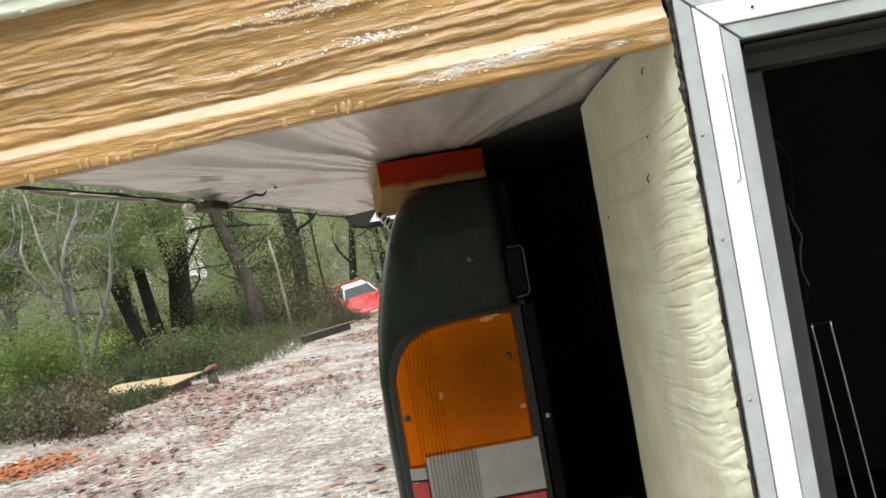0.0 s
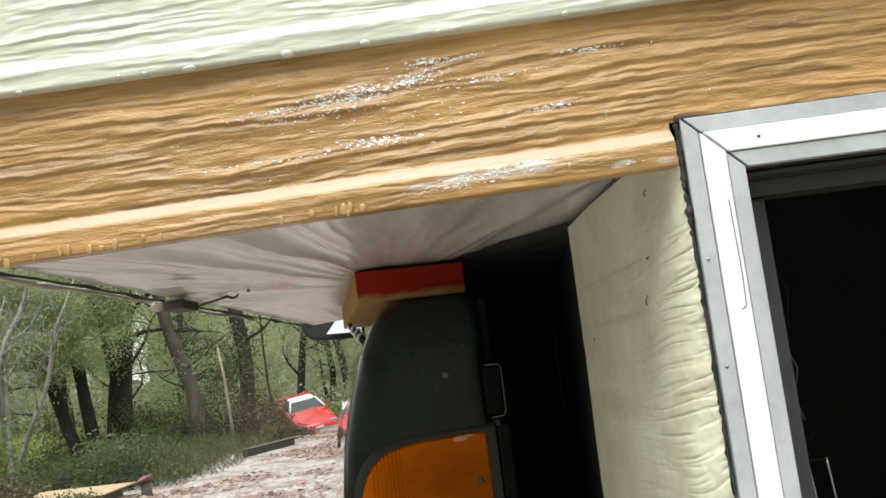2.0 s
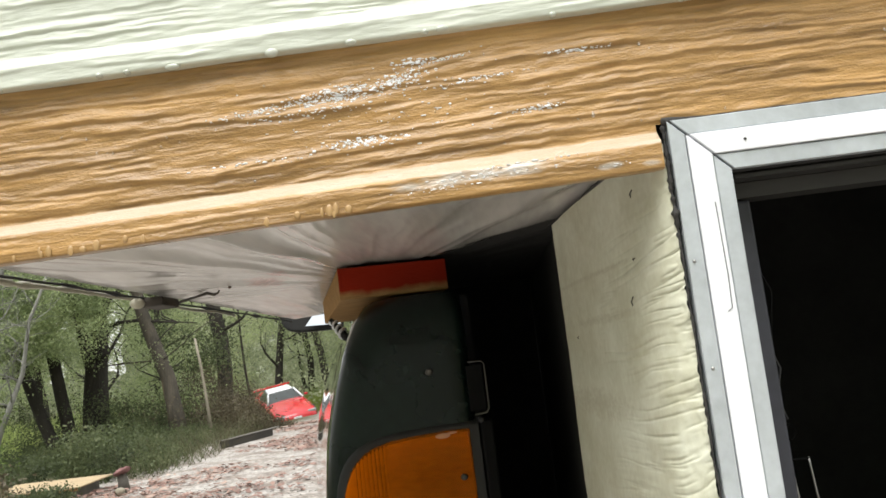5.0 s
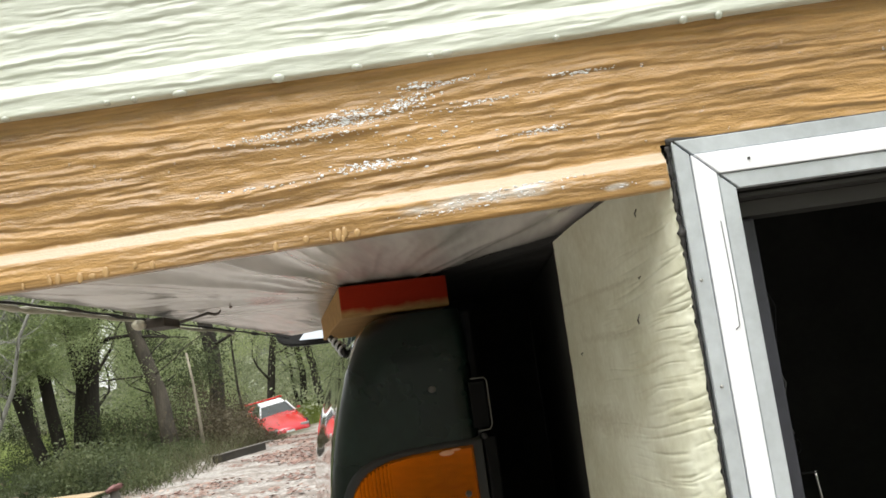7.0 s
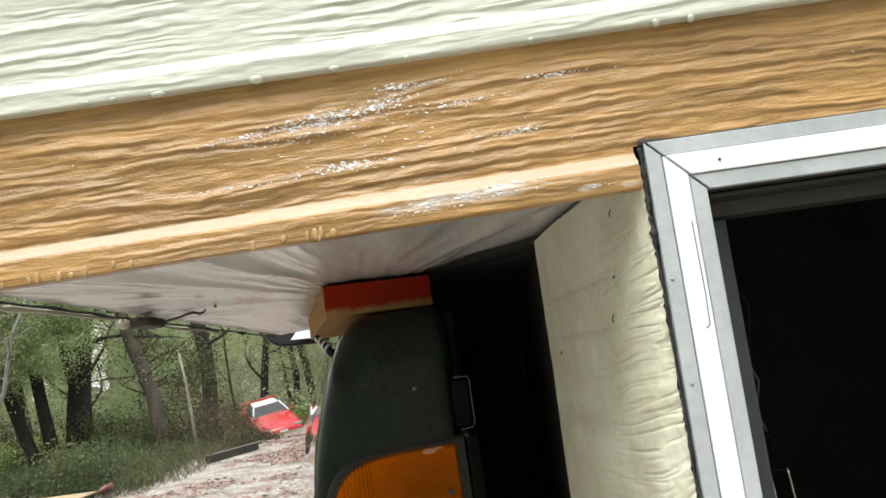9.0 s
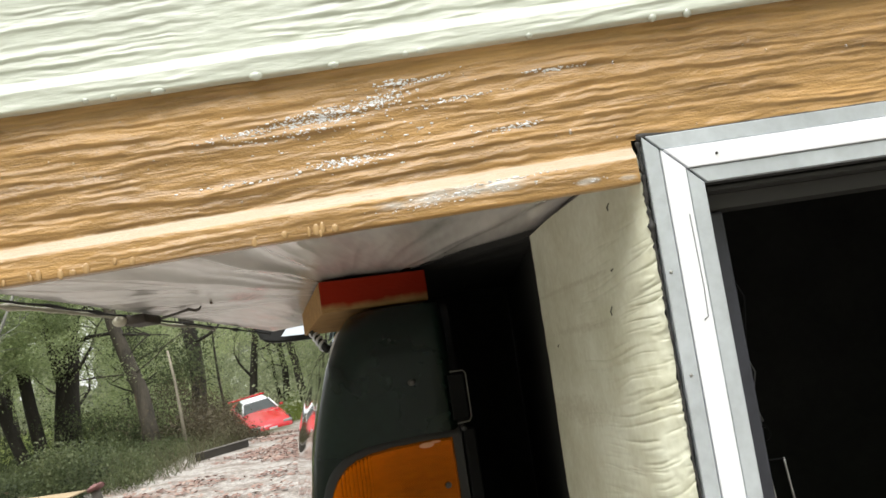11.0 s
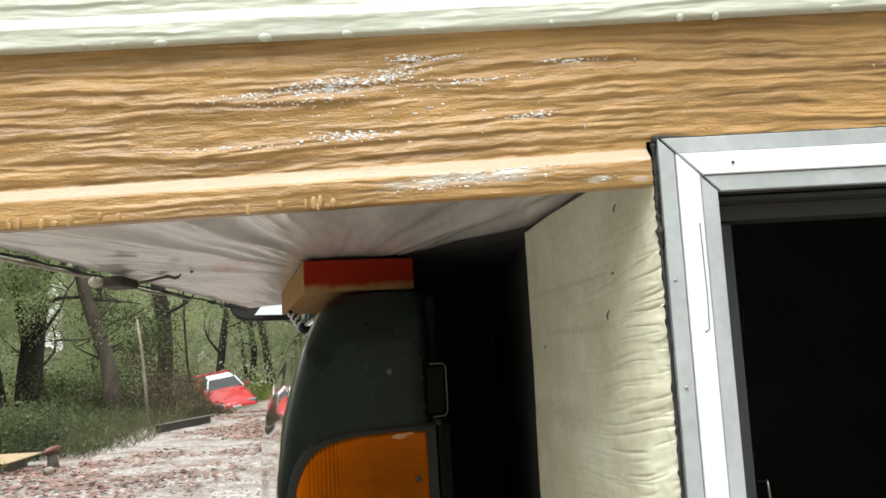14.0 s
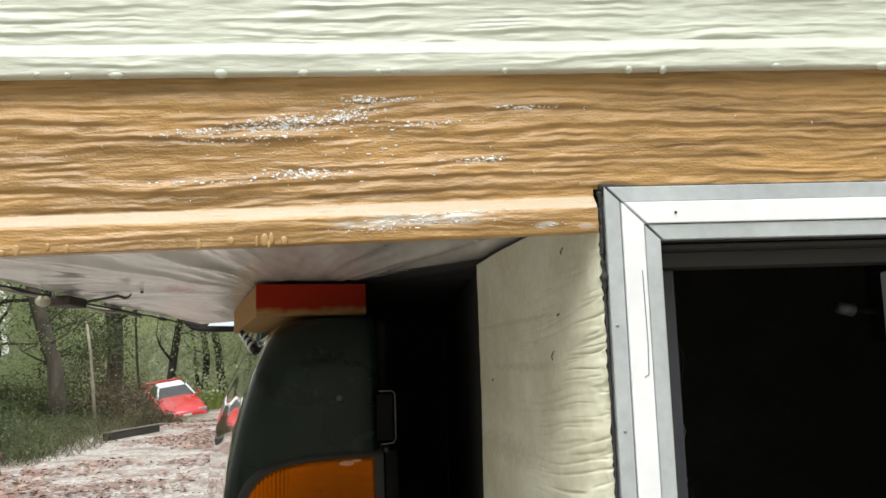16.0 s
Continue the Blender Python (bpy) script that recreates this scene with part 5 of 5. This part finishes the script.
# fallen leaves on the drive
def litter(n, place, smin, smax, lift=0.004):
    v = []
    for _ in range(n):
        x, y = place()
        z = G(x, y) + gen.uniform(lift, lift + 0.012)
        a = gen.uniform(0, 6.28)
        l, w = gen.uniform(smin, smax), gen.uniform(0.45, 0.75)
        ca, sa = math.cos(a), math.sin(a)
        q = []
        for px, py, pz in ((-0.5, 0, gen.uniform(0, 0.25)), (0.05, -w / 2, gen.uniform(0, 0.3)), (0.5, 0, gen.uniform(0, 0.4)), (0.05, w / 2, gen.uniform(0, 0.3))):
            q.append((x + l * (px * ca - py * sa), y + l * (px * sa + py * ca), z + l * pz))
        v += q
    return quads(np.array(v))


def drift_place():
    while True:
        y = gen.uniform(3, 26)
        x = gen.uniform(edge_x(y) - 0.4, min(0.2, -0.9 - 0.12 * y + 2.2))
        m = 1.3 * nz(x * 0.7, y * 0.4, 12) + 0.6 * nz(x * 2.2, y * 1.4, 3) + 0.42 * math.exp(-((x - edge_x(y) - 1.7) / 1.2) ** 2)
        if gen.uniform(0.0, 0.5) < m - 0.12 * (y < 8):
            return x, y


tagged(part("fallen_leaves", litter(9000, drift_place, 0.035, 0.13), M_FALLEN, None), "curled brown fallen leaves on the gravel drive", "leaves", kind="stuff")
tagged(part("leaf_pile", litter(520, lambda: (gen.normal(-5.05, 0.26), gen.normal(6.45, 0.22)), 0.05, 0.11, 0.02), M_PILE, None), "heap of orange fallen leaves at the drive's edge", "leaves", kind="stuff")


def stones(n):
    lots = []
    for _ in range(n):
        y = 2.6 + 7.5 * gen.uniform() ** 1.6
        x = gen.uniform(-5.6, -0.6)
        r = gen.uniform(0.005, 0.016)
        lots.append(blob((x, y, G(x, y) + r * 0.2), r * gen.uniform(0.8, 1.5), r * gen.uniform(0.8, 1.4), r * 0.8, 5, 3))
    return joined(lots)


tagged(part("gravel", stones(3800), M_STONE, None), "loose pale gravel stones on the drive", "gravel", kind="stuff")

# ---------------------------------------------------------------- things at the edge of the drive
post = part("post", tube_me([(-6.56, 19.0, -0.1), (-6.62, 19.0, 0.9), (-6.69, 19.0, 1.7), (-6.78, 19.0, 2.35)], [0.040, 0.036, 0.032, 0.026], 10), M_POST)
tagged(post, "slender pale leaning wooden post at the drive's edge", "post")
# dark base paints the shaded gap below the plank's cap
M_DARKPLANK = mat("shaded_timber", (0.042, 0.037, 0.03), 0.85, vary=0.45, scale=4, fine=50, bump=0.4, stretch=(2, 0.3, 2))
plank = thing("timber_edging", "weathered grey timber plank lying along the drive's edge", "plank", pose(-5.53, 16.4, 0, 0, 0, -9.5))
part("plank", box(-0.05, 0.03, 0.0, 2.35, -0.03, 0.14, 0.01), M_DARKPLANK, plank)
part("plank_cap", box(-0.09, 0.05, -0.05, 2.75, 0.142, 0.160, 0.006), M_PLANK, plank)
boxy = thing("wooden_box", "low weathered wooden box with a tan plywood lid", "box", pose(-6.86, 10.8, 0.0, 0, 0, 4) @ Matrix.Scale(0.92, 4))
part("box_body", box(0.10, 1.16, 0.08, 0.95, -0.08, 0.120, 0.01), M_PLANK, boxy)
bm = box(0, 1.24, 0, 0.98, 0.122, 0.142, 0.003)
for v in bm.verts:
    v.co.z += 0.045 * v.co.y - 0.01 * v.co.x + 0.01
    if v.co.y > 0.5:
        v.co.x += 0.12 if v.co.x > 0.6 else -0.12
part("plywood_lid", bm, M_PLY, boxy)
part("lid_batten", box(0.1, 1.18, 0.05, 0.09, 0.08, 0.121, 0.004), M_WOOD, boxy)
rag = part("cloth_bundle", surf(18, 12, lambda u, v: (-5.33 + 0.12 * math.cos(u * 6.283) * math.sin(v * 3.14159) * (1 + 0.3 * nz(u * 5, v * 5, 1)),
                                                     11.3 + 0.13 * math.sin(u * 6.283) * math.sin(v * 3.14159), 0.225 + 0.045 * math.cos(v * 3.14159) * (1 + 0.9 * nz(u * 6, v * 4, 7)) + 0.12 * math.cos(u * 6.283) * math.sin(v * 3.14159) * 0.3)),
           mat("faded_pink_cloth", (0.20, 0.10, 0.095), 0.9, vary=0.5, scale=12, fine=60, bump=0.4))
tagged(rag, "crumpled faded pink cloth on a weathered stump beside the box", "cloth")
stump = part("stump", tube_me([(-5.31, 11.3, -0.06), (-5.32, 11.3, 0.1), (-5.34, 11.31, 0.205)], [0.085, 0.07, 0.06], 9), M_PLANK)
tagged(stump, "short weathered grey stump beside the box", "stump")
rock = part("rock", surf(16, 10, lambda u, v: (-5.06 + 0.07 * math.cos(u * 6.283) * math.sin(v * 3.14159) * (1 + 0.4 * nz(u * 3, v * 3, 2)),
                                               10.6 + 0.07 * math.sin(u * 6.283) * math.sin(v * 3.14159), 0.03 + 0.055 * math.cos(v * 3.14159))), M_POST)
tagged(rock, "grey lumpy rock at the gravel's edge", "rock")


# ---------------------------------------------------------------- red car
def red_car(m):
    car = thing("red_car", "low red sports coupe parked nose-down on the sloping drive", "car", m)
    st = [(-2.12, 0.55, 0.30, 0.44), (-2.08, 0.72, 0.22, 0.56), (-1.95, 0.82, 0.18, 0.64), (-1.6, 0.86, 0.17, 0.72), (-1.1, 0.88, 0.17, 0.80), (-0.6, 0.88, 0.17, 0.85), (0.0, 0.88, 0.17, 0.87),
          (0.7, 0.88, 0.18, 0.88), (1.3, 0.88, 0.20, 0.92), (1.85, 0.85, 0.24, 0.93), (2.1, 0.76, 0.30, 0.88), (2.16, 0.6, 0.36, 0.78)]
    vs, n = [], 16
    for y, w, zb, zt in st:
        for k in range(n):
            a = 2 * math.pi * k / n
            c, s = math.cos(a), math.sin(a)
            e = 0.5
            vs.append((w * math.copysign(abs(c) ** e, c), y, (zb + zt) / 2 + (zt - zb) / 2 * math.copysign(abs(s) ** 0.6, s)))
    fs = [(j * n + i, j * n + (i + 1) % n, (j + 1) * n + (i + 1) % n, (j + 1) * n + i) for j in range(len(st) - 1) for i in range(n)]
    fs += [tuple(range(n - 1, -1, -1)), tuple((len(st) - 1) * n + k for k in range(n))]
    body = part("body", me_from(vs, fs, True), M_CARRED, car)
    # cabin: glass below, roof panel above
    def cabin(z0, z1, f0, f1):
        a, b = (-0.42, 1.45), (0.22, 0.95)
        lerp = lambda p, q, f: p + (q - p) * f
        y0, y1 = lerp(a[0], b[0], f0), lerp(a[0], b[0], f1)
        r0, r1 = lerp(a[1], b[1], f0), lerp(a[1], b[1], f1)
        w0, w1 = lerp(0.74, 0.50, f0), lerp(0.74, 0.50, f1)
        bm = box(-1, 1, 0, 1, z0, z1)
        for v in bm.verts:
            up = v.co.z > (z0 + z1) / 2
            v.co.x = math.copysign(w1 if up else w0, v.co.x)
            v.co.y = (y1 if up else y0) if v.co.y < 0.5 else (r1 if up else r0)
        bmesh.ops.bevel(bm, geom=bm.edges[:], offset=0.03, segments=2, affect="EDGES")
        return bm
    part("window_glass", cabin(0.80, 1.14, 0.0, 0.9), M_CARGLASS, car, "sky-lit car windows")
    # white on roof and pillars paints the sky's reflection
    part("roof", cabin(1.135, 1.19, 0.90, 1.06), M_WHITE, car, "roof panel coloured white for its sky reflection")
    for sx in (-1, 1):
        part("pillar", tube_me([(sx * 0.725, -0.42, 0.83), (sx * 0.53, 0.15, 1.16)], 0.035, 8), M_WHITE, car)
        part("headlight", box(sx * 0.62 - 0.17, sx * 0.62 + 0.17, -2.06, -1.93, 0.52, 0.62, 0.03), M_CLEAR, car)
        part("wing_mirror", box(sx * 0.90 - 0.07, sx * 0.90 + 0.07, -0.36, -0.28, 0.84, 0.93, 0.025), M_CARRED, car)
    part("front_intake", box(-0.55, 0.55, -2.13, -2.0, 0.25, 0.36, 0.02), M_RUBBER, car)
    part("front_splitter", box(-0.75, 0.75, -2.10, -1.7, 0.14, 0.21, 0.02), M_RUBBER, car)
    part("plate", box(-0.16, 0.16, -2.135, -2.115, 0.42, 0.50, 0.004), M_WHITE, car, "pale blank front plate")
    part("rear_wing", box(-0.8, 0.8, 1.95, 2.15, 0.98, 1.03, 0.015), M_CARRED, car)
    for sx in (-1, 1):
        for wy in (-1.35, 1.35):
            t = tube_me([(sx * 0.90, wy, 0.31), (sx * 0.70, wy, 0.31)], 0.31, 24)
            wh = part("wheel", t, M_RUBBER, car)
            part("rim", tube_me([(sx * 0.91, wy, 0.31), (sx * 0.88, wy, 0.31)], [0.19, 0.20], 16), M_STEEL, wh)
    return car


red_car(pose(-7.72, 31.0, G(-7.72, 31.0) + 0.02, 10.0, -8, 25) @ Matrix.Scale(0.88, 4))
